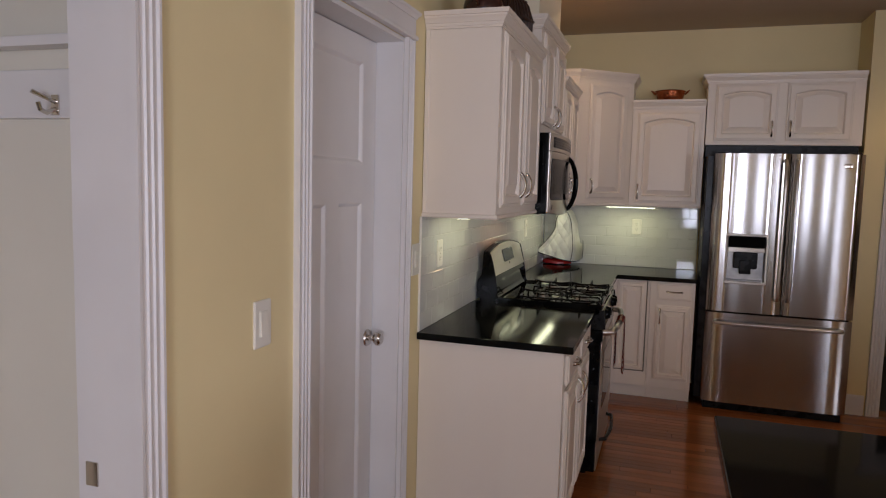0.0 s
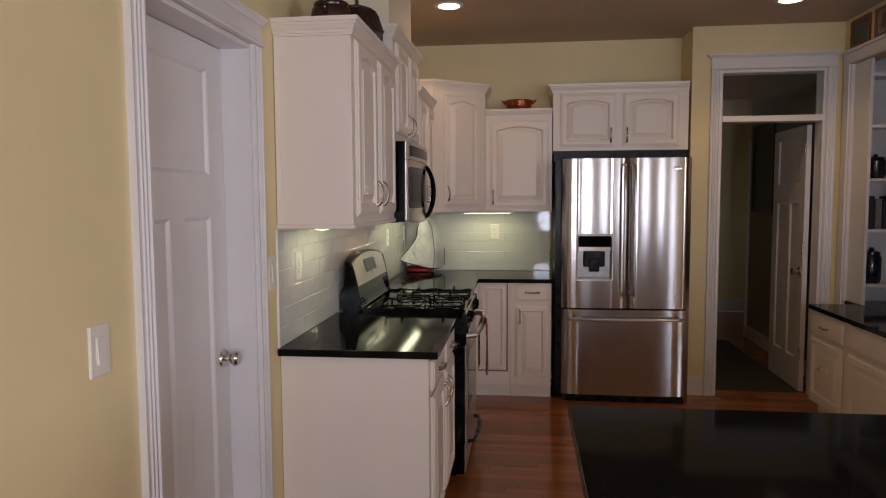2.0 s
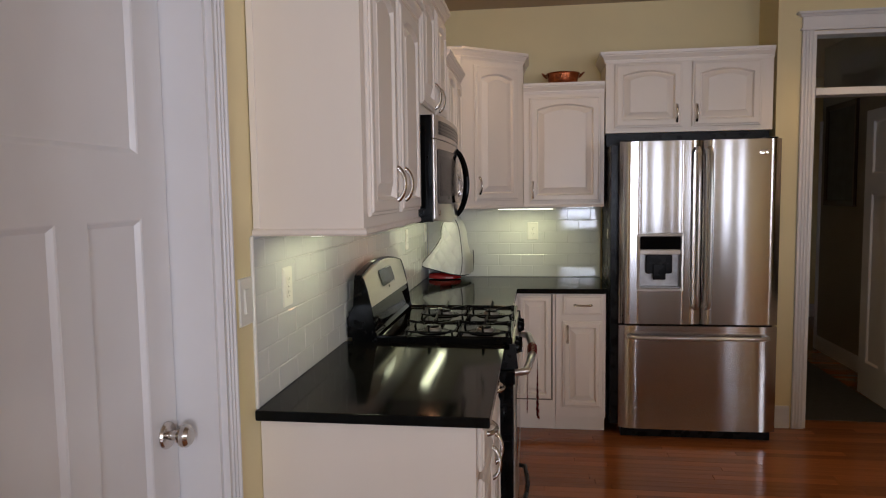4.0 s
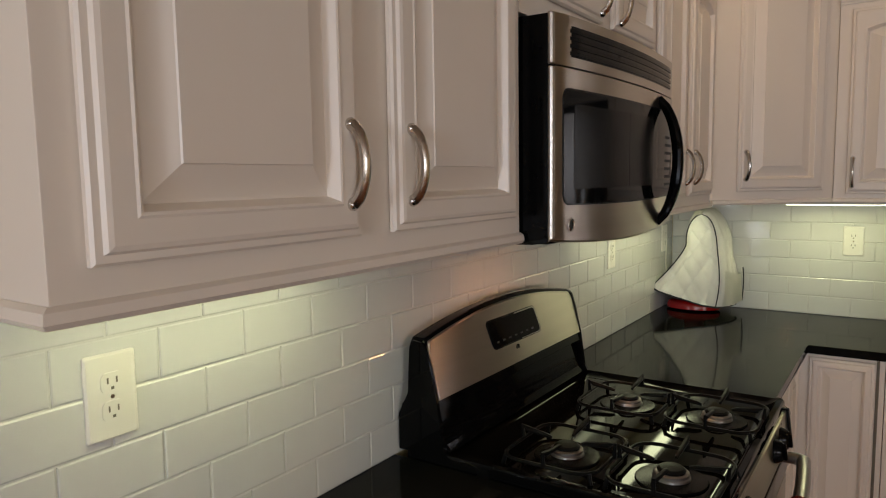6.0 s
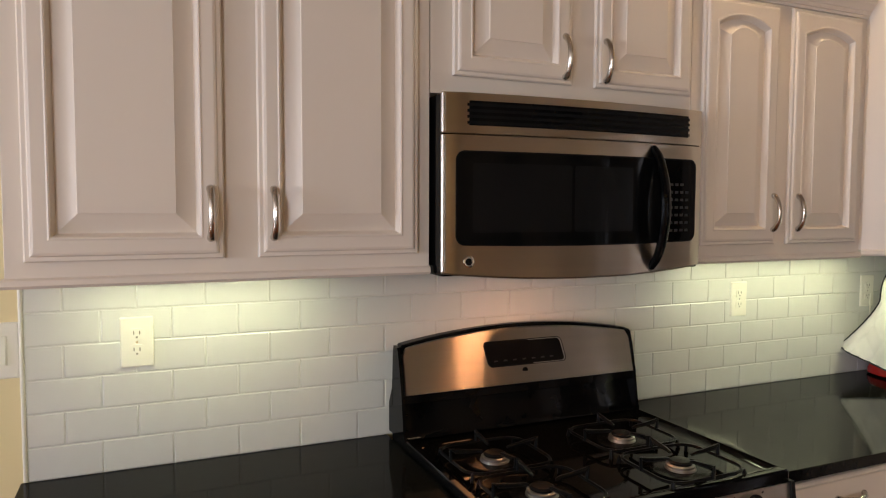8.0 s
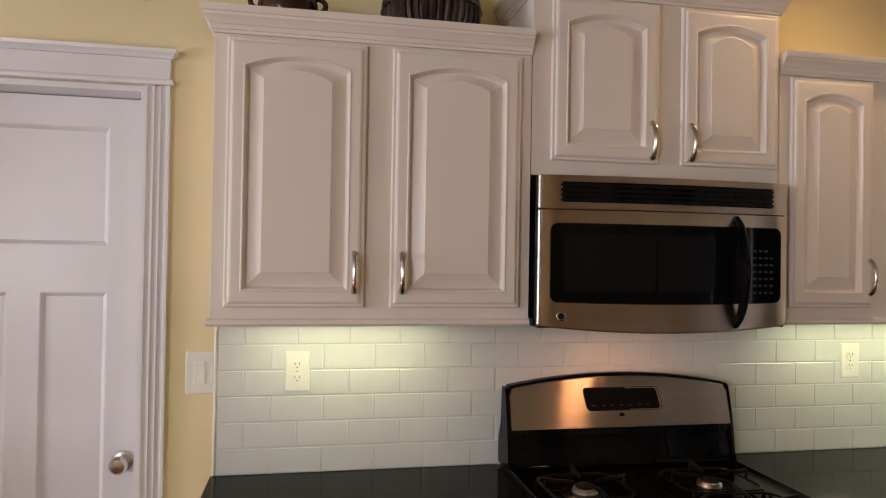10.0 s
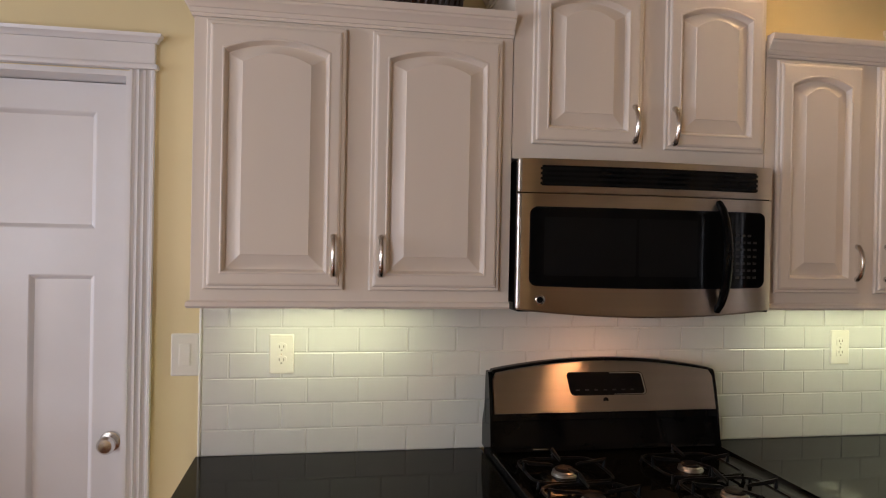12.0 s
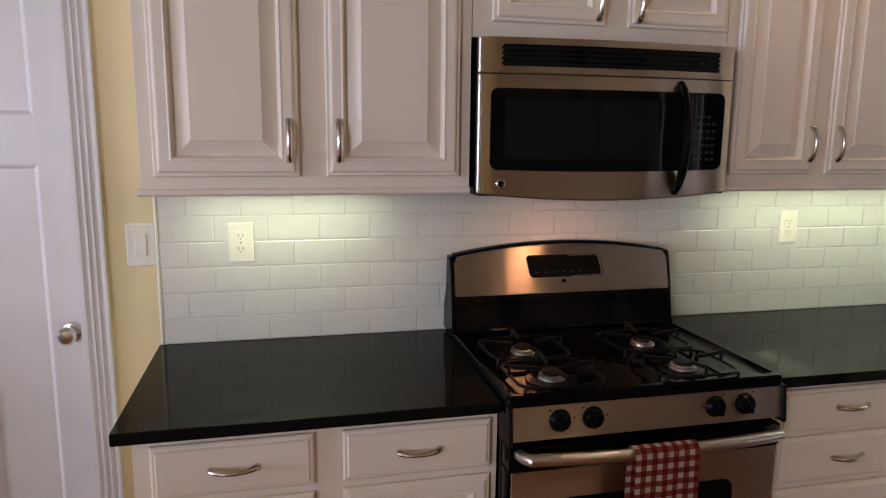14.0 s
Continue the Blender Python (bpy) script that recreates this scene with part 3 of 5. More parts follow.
def wall_cabinet(m, w, h, depth, doors, label, crown=True, rail=True, sides=(True, True), group="white wall cabinets"):
    """A wall cabinet facing local -Y, origin at the lower left front corner of its face."""
    t = thing("wall_cabinet", m, label, "cabinet", group)
    part("body", bm_box(0, 0, 0.014 if rail else 0, w, depth, h, 0.0015), M_CAB, t)
    for d in doors:
        cabinet_door(t, *d)
    if sides[0] and rail:
        part("scribe_strip", bm_box(-0.005, depth - 0.020, 0.017, 0.0, depth - 0.001, h, 0.002), M_CAB, t)
    if rail:
        path = ([(0, depth)] if sides[0] else []) + [(0, 0), (w, 0)] + ([(w, depth)] if sides[1] else [])
        part("bottom_rail", bm_sweep([(-0.012, -0.004), (0.006, -0.004), (0.011, 0.002), (0.009, 0.012), (0.003, 0.016), (-0.012, 0.016)], path), M_CAB, t)
    if crown:
        path = ([(0, depth)] if sides[0] else []) + [(0, 0), (w, 0)] + ([(w, depth)] if sides[1] else [])
        part("crown_moulding", bm_sweep(CROWN, path), M_CAB, t).matrix_basis = pose(0, 0, h)
        part("top_board", bm_box(0.002, 0.002, h + 0.0005, w - 0.002, depth, h + 0.052), M_CAB, t)
    return t


FX = 0.315
R = 90
wall_cabinet(pose(FX, 0.0, 1.392, 0, 0, R), 0.856, 0.755, FX - 0.002,
             [(0.033, 0.046, 0.393, 0.746, 0.027, (0.366, 0.139, True)), (0.462, 0.046, 0.824, 0.746, 0.027, (0.493, 0.139, True))],
             "white wall cabinet with two arched raised-panel doors", sides=(True, False))
wall_cabinet(pose(FX, 0.8585, 1.812, 0, 0, R), 0.782, 0.515, FX - 0.002,
             [(0.053, 0.043, 0.383, 0.508, 0.027, (0.356, 0.110, True)), (0.453, 0.043, 0.772, 0.508, 0.027, (0.480, 0.110, True))],
             "white wall cabinet above the microwave with two arched doors", rail=False)
wall_cabinet(pose(FX, 1.643, 1.392, 0, 0, R), 0.717, 0.755, FX - 0.002,
             [(0.032, 0.048, 0.324, 0.748, 0.027, (0.306, 0.142, True)), (0.376, 0.048, 0.684, 0.748, 0.027, (0.408, 0.142, True))],
             "white wall cabinet with two tall arched doors", sides=(False, False))
# back wall, over the counter
wall_cabinet(pose(0.690, 2.655, 1.400), 0.508, 0.715, BACK - 2.657,
             [(0.040, 0.030, 0.484, 0.695, 0.030, (0.060, 0.110, True))],
             "white wall cabinet with one arched door", sides=(False, False))
wall_cabinet(pose(1.204, 2.645, 1.858), 0.994, 0.432, BACK - 2.647,
             [(0.055, 0.030, 0.462, 0.425, 0.026, (0.428, 0.112, True)), (0.520, 0.030, 0.925, 0.425, 0.026, (0.546, 0.112, True))],
             "white wall cabinet above the refrigerator with two arched doors", sides=(True, False), rail=False)


def corner_cabinet():
    """The diagonal wall cabinet in the corner."""
    a, c = Vector((0.322, 2.362)), Vector((0.688, 2.668))
    z, h = 1.400, 0.905
    t = thing("corner_cabinet", pose(0, 0, 0), "white diagonal corner wall cabinet with one arched door", "cabinet", "white wall cabinets")
    foot = [(0.002, BACK - 0.002), (0.002, a.y), (a.x, a.y), (c.x, c.y), (c.x, BACK - 0.002)]
    part("body", bm_prism(foot, z + 0.014, z + h, 'Z'), M_CAB, t, smooth=False)
    w = (c - a).length
    ang = math.degrees(math.atan2(c.y - a.y, c.x - a.x))
    d = cabinet_door(t, 0.092, 0.045, w - 0.048, h - 0.030, 0.027, (0.118, 0.140, True))
    d.matrix_basis = pose(a.x, a.y, z, 0, 0, ang) @ d.matrix_basis
    part("crown_moulding", bm_sweep(CROWN, [(0.002, a.y), (a.x, a.y), (c.x, c.y), (c.x, BACK - 0.002)]), M_CAB, t).matrix_basis = pose(0, 0, z + h)
    part("top_board", bm_prism([(x * 0.995, y + 0.003) for x, y in foot[1:]] + [(0.004, BACK - 0.004)], z + h + 0.0005, z + h + 0.05, 'Z'), M_CAB, t, smooth=False)
    part("bottom_rail", bm_sweep([(-0.012, -0.004), (0.006, -0.004), (0.011, 0.002), (0.009, 0.012), (0.003, 0.016), (-0.012, 0.016)], [(a.x, a.y), (c.x, c.y)]), M_CAB, t).matrix_basis = pose(0, 0, z)


corner_cabinet()
desk()


# ---- base cabinets and worktops ----
def base_cabinet(m, w, depth, label, fronts, doors):
    t = thing("base_cabinet", m, label, "cabinet", "white base cabinets")
    part("body", bm_box(0, 0, 0.10, w, depth, 0.875, 0.0015), M_CAB, t)
    part("toe_kick", bm_box(0.0, 0.065, 0, w, depth, 0.10), M_CAB, t)
    for f in fronts:
        cabinet_door(t, *f[:4], 0, f[4], drawer=True)
    for d in doors:
        cabinet_door(t, *d)
    return t


BX = 0.612
base_cabinet(pose(BX, 0.002, 0, 0, 0, R), 0.856, BX - 0.002, "white base cabinet with two drawers above two doors",
             [(0.038, 0.728, 0.400, 0.854, (0.218, 0.790, False)), (0.468, 0.728, 0.836, 0.854, (0.652, 0.790, False))],
             [(0.038, 0.130, 0.400, 0.706, 0, (0.370, 0.62, True)), (0.468, 0.130, 0.836, 0.706, 0, (0.498, 0.62, True))])
base_cabinet(pose(BX, 1.640, 0, 0, 0, R), 0.480, BX - 0.002, "white base cabinet with a bank of drawers",
             [(0.040, 0.731, 0.462, 0.856, (0.277, 0.798, False)), (0.040, 0.578, 0.462, 0.714, (0.277, 0.645, False)), (0.040, 0.355, 0.462, 0.557, (0.277, 0.46, False)), (0.040, 0.130, 0.462, 0.335, (0.277, 0.24, False))], [])
base_cabinet(pose(BX, 2.1215, 0, 0, 0, R), 0.290, BX - 0.002, "white corner base cabinet with a folding door", [], [(0.020, 0.130, 0.260, 0.862, 0, None)])
base_cabinet(pose(0.614, 2.412, 0), 0.272, BACK - 2.415, "white corner base cabinet with a raised-panel door", [], [(0.045, 0.215, 0.245, 0.862, 0, None)])
fold = bpy.data.objects["base_cabinet.003"]
# dark strips on the cabinet face stand in for shade in the gap
b = bmesh.new()
bm_box(0.247, -0.002, 0.205, 0.256, 0.001, 0.870, bm=b)
bm_box(0.040, -0.002, 0.205, 0.247, 0.001, 0.213, bm=b)
part("door_gap_shade", b, M_SLOT_SHADE, fold, "dark strips standing in for the shaded gap round the folding door")
base_cabinet(pose(0.888, 2.412, 0), 0.302, BACK - 2.415, "white base cabinet with one drawer above a door",
             [(0.046, 0.745, 0.282, 0.866, (0.164, 0.806, False))], [(0.042, 0.165, 0.280, 0.705, 0, (0.072, 0.625, True))])
tagged(part("worktop", bm_box(0.001, -0.034, 0.876, 0.653, 0.857, 0.906, 0.004), M_STONE), "black polished stone worktop beside the range", "worktop")
b = bm_prism([(0.001, 1.634), (0.650, 1.634), (0.650, 2.390), (1.205, 2.390), (1.205, BACK - 0.001), (0.001, BACK - 0.001)], 0.876, 0.906, 'Z')
bmesh.ops.bevel(b, geom=b.edges[:], offset=0.004, segments=2, affect='EDGES', profile=0.5)
tagged(part("worktop", b, M_STONE), "black polished stone corner worktop", "worktop")


# ---- island bar ----
def island():
    t = thing("kitchen_island", pose(0, 0, 0), "kitchen island with a black polished stone bar top", "kitchen island")
    x0, x1, y0, y1, z = 1.083, 3.0, -2.05, -1.195, 1.07
    b = bm_box(x0, y0, z - 0.032, x1, y1, z, 0.005)
    part("bar_top", b, M_ISLAND, t)
    part("body", bm_box(x0 + 0.25, y0 + 0.22, 0.0, x1 - 0.05, y1 - 0.12, z - 0.032, 0.003), M_CAB, t)


island()


# ---- refrigerator ----
def refrigerator():
    x0, x1, yf, top = 1.262, 2.168, 2.360, 1.785
    t = thing("refrigerator", pose(x0, yf, 0), "stainless steel french-door refrigerator with a water dispenser", "refrigerator")
    w = x1 - x0
    part("body", bm_box(-0.044, 0.085, 0.055, w - 0.006, 0.62, top - 0.012, 0.004), M_SATIN, t, "dark grey painted sides")
    part("base_grille", bm_box(0.02, 0.04, 0.0, w - 0.02, 0.60, 0.055), M_SATIN, t)

    def bowed(u0, u1, v0, v1, hole=None, name="door"):
        """A door whose front is a shallow curve, with rolled edges."""
        n = 14
        b = bmesh.new()
        pts = []
        for k in range(n + 1):
            s = -1 + 2 * k / n
            pts.append((u0 + (u1 - u0) * k / n, 0.007 * s * s if abs(s) < 0.999 else 0.022))
        outline = [(u0, 0.078)] + pts + [(u1, 0.078)]
        if not hole:
            return part(name, bm_prism(outline, v0, v1, 'Z'), M_STEEL_V, t)
        ha, hb, va, vb = hole
        left = [(u0, 0.078)] + [p for p in pts if p[0] < ha] + [(ha, 0.0), (ha, 0.078)]
        right = [(hb, 0.078), (hb, 0.0)] + [p for p in pts if p[0] > hb] + [(u1, 0.078)]
        mid = [(ha, 0.078), (ha, 0.0)] + [p for p in pts if ha < p[0] < hb] + [(hb, 0.0), (hb, 0.078)]
        join(b, bm_prism(left, v0, v1, 'Z'))
        join(b, bm_prism(right, v0, v1, 'Z'))
        join(b, bm_prism(mid, v0, va, 'Z'))
        join(b, bm_prism(mid, vb, v1, 'Z'))
        return part(name, b, M_STEEL_V, t)
    split = 0.472
    hole = (0.113, 0.358, 0.912, 1.232)
    left = bowed(0.0, split - 0.003, 0.702, top, hole, "left_door")
    right = bowed(split + 0.003, w, 0.702, top, None, "right_door")
    drawer = bowed(0.0, w, 0.058, 0.690, None, "freezer_drawer")

    def bar(parent, points):
        part("handle", bm_tube(points, 0.012, 14), M_EDGE, parent, "round stainless steel bar handle")
    for d, u in ((left, split - 0.034), (right, split + 0.034)):
        bar(d, [(u, 0.012, 0.800), (u, -0.030, 0.805), (u, -0.048, 0.83), (u, -0.055, 1.0), (u, -0.058, 1.27), (u, -0.055, 1.55), (u, -0.048, 1.71), (u, -0.030, 1.735), (u, 0.012, 1.740)])
    z = 0.628
    bar(drawer, [(0.060, 0.016, z), (0.062, -0.028, z), (0.09, -0.044, z), (0.25, -0.050, z), (w / 2, -0.053, z), (w - 0.25, -0.050, z), (w - 0.09, -0.044, z), (w - 0.062, -0.028, z), (w - 0.060, 0.016, z)])
    # dispenser
    ha, hb, va, vb = hole
    b, rings = bm_loops([[(a, y, c) for a, c in round_rect(ha - 0.012 + i, va - 0.012 + i, hb + 0.012 - i, vb + 0.012 - i, 0.012)] for i, y in ((0, 0.004), (0, -0.006), (0.004, -0.009), (0.014, -0.008), (0.018, 0.002), (0.018, 0.03))])
    disp = part("dispenser", b, M_STEEL, t, "steel-rimmed water and ice dispenser")
    part("display", bm_box(ha + 0.006, 0.004, 1.150, hb - 0.006, 0.03, vb - 0.006, 0.003), M_DARKGLASS, disp)
    part("bar", bm_box(ha + 0.006, 0.002, 1.118, hb - 0.006, 0.03, 1.148, 0.004), M_STEEL, disp)
    b = bmesh.new()
    bm_box(ha, 0.070, va, hb, 0.077, 1.12, bm=b)
    bm_box(ha, 0.012, va, ha + 0.006, 0.07, 1.12, bm=b)
    bm_box(hb - 0.006, 0.012, va, hb, 0.07, 1.12, bm=b)
    bm_box(ha + 0.006, 0.012, va, hb - 0.006, 0.07, va + 0.012, bm=b)
    part("recess", b, M_ALU, disp, "grey metal recess")
    part("cup", bm_box(ha + 0.045, 0.030, 1.0, hb - 0.045, 0.068, 1.118, 0.012), M_SATIN, disp)
    part("paddle", bm_box(ha + 0.085, 0.022, 0.965, hb - 0.085, 0.036, 1.06, 0.006), M_SATIN, disp)
    part("badge", bm_box(w - 0.125, -0.001, top - 0.092, w - 0.075, 0.008, top - 0.062, 0.002), M_CHROME, right)
    for u in (0.05, w - 0.05):
        part("hinge_cap", bm_box(u - 0.035, 0.03, top - 0.012, u + 0.035, 0.16, top + 0.012, 0.006), M_SATIN, t)
    part("top_filler", bm_box(-0.050, 0.31, top - 0.010, w + 0.020, 0.60, 1.855), M_SATIN, t)
    part("switch", bm_box(-0.0485, 0.20, 1.20, -0.0435, 0.235, 1.26, 0.001), M_PLATE, t)


refrigerator()


# ---- gas range ----
def gas_range():
    y0, w = 0.860, 0.776
    t = thing("gas_range", pose(0, y0, 0), "stainless steel and black gas range with four burners", "range")
    part("body", bm_box(0.03, 0.002, 0.03, 0.635, w - 0.002, 0.900, 0.003), M_BLACK, t, "black enamelled sides")
    # cooktop with a raised rim
    def rect(x0, ya, x1, yb, z, r):
        return [(a, c, z) for a, c in round_rect(x0, ya, x1, yb, r, 4)]
    b, rings = bm_loops([rect(0.03, 0.0, 0.680, w, 0.880, 0.012), rect(0.03, 0.0, 0.680, w, 0.922, 0.012), rect(0.034, 0.004, 0.676, w - 0.004, 0.929, 0.012),
                         rect(0.046, 0.016, 0.664, w - 0.016, 0.929, 0.014), rect(0.056, 0.028, 0.652, w - 0.028, 0.919, 0.016), rect(0.075, 0.05, 0.63, w - 0.05, 0.917, 0.016)])
    b.faces.new(rings[-1])
    b.faces.new(rings[0])
    part("cooktop", b, M_BLACK, t, "gloss black enamelled cooktop")
    for x, y in ((0.340, 0.162), (0.560, 0.162), (0.340, 0.548), (0.560, 0.548)):
        burner = part("burner", bm_lathe([(0.0005, 0.001), (0.070, 0.001), (0.068, 0.004), (0.040, 0.006), (0.0005, 0.006)], 28), M_BOWL, t, "dark burner bowl")
        burner.matrix_basis = pose(x, y, 0.917)
        part("burner_head", bm_lathe([(0.0005, 0.005), (0.037, 0.005), (0.036, 0.010), (0.034, 0.012), (0.034, 0.017), (0.031, 0.019), (0.0005, 0.019)], 28), M_ALU, burner, "cast aluminium burner head")
        part("burner_cap", bm_lathe([(0.0005, 0.0), (0.027, 0.0), (0.028, 0.004), (0.023, 0.008), (0.0005, 0.010)], 24), M_IRON, burner).matrix_basis = pose(0, 0, 0.019)
        b = bmesh.new()
        hx, hy, z = 0.102, 0.116, 0.036
        ring = round_rect(-hx, -hy, hx, hy, 0.045, 4)
        join(b, bm_tube([(u, v, z - 0.016) for u, v in ring + ring[:1]], 0.0042, 6))
        for dx, dy in ((-1, 0), (1, 0), (0, -1), (0, 1)):
            r = hx if dx else hy
            arm = [(r + 0.001, z - 0.018), (r + 0.004, z + 0.013), (r - 0.010, z + 0.006), (r * 0.62, z + 0.002), (0.046, z), (0.034, z - 0.003)]
            join(b, bm_tube([(dx * q, dy * q, h) for q, h in arm], [0.0058, 0.0036, 0.0064, 0.0056, 0.0050, 0.0036], 6))
        for sx in (-1, 1):
            for sy in (-1, 1):
                join(b, bm_tube([(sx * hx * 0.9, sy * hy * 0.9, z - 0.015), (sx * hx * 0.94, sy * hy * 0.93, 0.0)], [0.0046, 0.0056], 6))
        part("grate", b, M_IRON, t, "black cast-iron pan grate").matrix_basis = pose(x, y, 0.917)

    # backguard
    def xf(z):
        return 0.112 - (z - 1.04) * 0.26

    def outline(ya, yb, za, ze, zm, n=18):
        pts = [(yb, za), (ya, za), (ya, ze - 0.02), (ya + 0.012, ze)]
        for k in range(1, n):
            s = -1 + 2 * k / n
            pts.append((ya + 0.012 + (yb - ya - 0.024) * k / n, ze + (zm - ze) * (1 - s * s)))
        return pts + [(yb - 0.012, ze), (yb, ze - 0.02)]

    def slab(pts, back, lift, z_off=0.0):
        return bm_loops([[(back, y, z) for y, z in pts], [(xf(z) + lift - 0.004, y, z) for y, z in pts], [(xf(z) + lift, w / 2 + (y - w / 2) * 0.994, 1.115 + (z - 1.115) * 0.97) for y, z in pts]])
    o = outline(0.004, w - 0.004, 1.016, 1.172, 1.207)
    b, rings = slab(o, 0.044, -0.002)
    b.faces.new(rings[-1])
    b.faces.new(rings[0])
    guard = part("backguard", b, M_BLACK, t, "gloss black arched backguard")
    b = bm_prism([(0.018, 0.925), (0.130, 0.925), (0.118, 0.945), (0.098, 1.022), (0.018, 1.022)], 0.006, w - 0.006, 'Y')
    part("riser", b, M_BLACK, t)
    for ya in (-0.001, w - 0.009):
        b = bm_prism([(0.014, 0.92), (0.140, 0.922), (0.130, 0.945), (0.122, 1.0), (0.116, 1.04), (0.098, 1.12), (0.086, 1.158), (0.078, 1.166), (0.052, 1.168), (0.046, 1.150), (0.040, 1.05), (0.014, 1.0)], ya, ya + 0.008, 'Y')
        part("end_cap", b, M_BLACK, guard, smooth=False)
    o = outline(0.012, w - 0.008, 1.040, 1.164, 1.197)
    b, rings = slab(o, 0.06, 0.003)
    b.faces.new(rings[-1])
    panel = part("control_fascia", b, M_STEEL, guard, "arched brushed stainless fascia")

    def face(pts, lift, mat, name, parent, label=""):
        b, rings = bm_loops([[(xf(z) + lift - 0.004, y, z) for y, z in pts], [(xf(z) + lift, y, z) for y, z in pts]])
        b.faces.new(rings[-1])
        return part(name, b, mat, parent, label)
    lean = lambda pts: [(y - 0.18 * (z - 1.127), z) for y, z in pts]
    face(lean(round_rect(0.261, 1.091, 0.523, 1.163, 0.014)), 0.0042, M_SATIN, "display_rim", panel)
    face(lean(round_rect(0.400, 1.093, 0.520, 1.161, 0.012)), 0.0050, M_EDGE, "display_edge", panel, "bright display edge")
    clock = face(lean(round_rect(0.265, 1.095, 0.515, 1.159, 0.011)), 0.0058, M_DARKGLASS, "clock_display", panel, "dark glass clock and oven control")
    for k in range(7):
        y = 0.285 + 0.031 * k
        face([(y, 1.106), (y + 0.012, 1.106), (y + 0.012, 1.110), (y, 1.110)], 0.0064, M_LEGEND, "key", clock)
    badge = part("badge", bm_lathe([(0.0005, 0), (0.009, 0), (0.009, 0.002), (0.0005, 0.002)], 20, 'X'), M_SATIN, panel)
    badge.matrix_basis = pose(xf(1.076) + 0.002, w / 2 - 0.004, 1.076)
    # front
    b = bm_prism([(0.60, 0.896), (0.684, 0.899), (0.692, 0.816), (0.60, 0.812)], 0.010, w - 0.010, 'Y')
    front = part("control_panel", b, M_STEEL, t, "brushed stainless knob panel", False)
    for ya in (0.0, w - 0.0105):
        part("panel_end", bm_prism([(0.60, 0.902), (0.690, 0.904), (0.702, 0.806), (0.60, 0.800)], ya, ya + 0.0105, 'Y'), M_SATIN, front, smooth=False)
    for y in (0.134, 0.222, 0.565, 0.653):
        knob = part("knob", bm_lathe([(0.0005, 0.0), (0.028, 0.0), (0.0285, 0.004), (0.0265, 0.008), (0.0235, 0.016), (0.021, 0.019), (0.0005, 0.020)], 24, 'X'), M_BLACK, front, "gloss black burner knob")
        knob.matrix_basis = pose(0.687, y, 0.862, -20 if y < 0.3 else 25, -5, 0)
        part("grip", bm_box(0.017, -0.006, -0.0225, 0.027, 0.006, 0.0225, 0.0035), M_BLACK, knob)
        part("mark", bm_box(0.0268, -0.0008, 0.010, 0.0274, 0.0008, 0.018), M_LEGEND, knob)
        for dy in (-0.036, 0.032):
            part("legend", bm_box(0.0005, dy, 0.014, 0.0012, dy + 0.006, 0.018), M_LEGEND, knob)
    door = part("oven_door", bm_box(0.625, 0.004, 0.203, 0.682, w - 0.004, 0.737, 0.006, 2), M_BLACK, t, "stainless steel and black oven door")
    part("steel_face", bm_box(0.6815, 0.012, 0.210, 0.6895, w - 0.012, 0.734, 0.003), M_STEEL, door, "brushed stainless door face")
    part("top_strip", bm_box(0.625, 0.004, 0.737, 0.690, w - 0.004, 0.797, 0.006), M_BLACK, door)
    b = bm_prism(round_rect(0.14, 0.34, w - 0.14, 0.655, 0.03), 0.683, 0.6908, 'X')
    part("window", b, M_DARKGLASS, door, "dark glass oven window")
    pts = [(0.688, 0.030, 0.783), (0.715, 0.034, 0.785)]
    for k in range(9):
        s = -1 + 2 * k / 8
        pts.append((0.732 + 0.022 * (1 - s * s), w / 2 + s * (w / 2 - 0.045), 0.786))
    pts += [(0.715, w - 0.034, 0.785), (0.688, w - 0.030, 0.783)]
    part("handle", bm_tube(pts, [0.014, 0.015] + [0.0155] * 9 + [0.015, 0.014], 14, 1.1), M_EDGE, door, "bowed stainless steel bar handle")
    drawer = part("warming_drawer", bm_box(0.625, 0.004, 0.04, 0.678, w - 0.004, 0.198, 0.006, 2), M_BLACK, t)
    part("drawer_face", bm_box(0.6775, 0.012, 0.046, 0.6845, w - 0.012, 0.194, 0.003), M_STEEL, drawer)
    part("drawer_handle", bm_tube([(0.68, 0.16, 0.165), (0.715, 0.18, 0.167), (0.728, 0.30, 0.168), (0.732, w / 2, 0.168), (0.728, w - 0.30, 0.168), (0.715, w - 0.18, 0.167), (0.68, w - 0.16, 0.165)], 0.010, 12), M_SATIN, drawer)


gas_range()


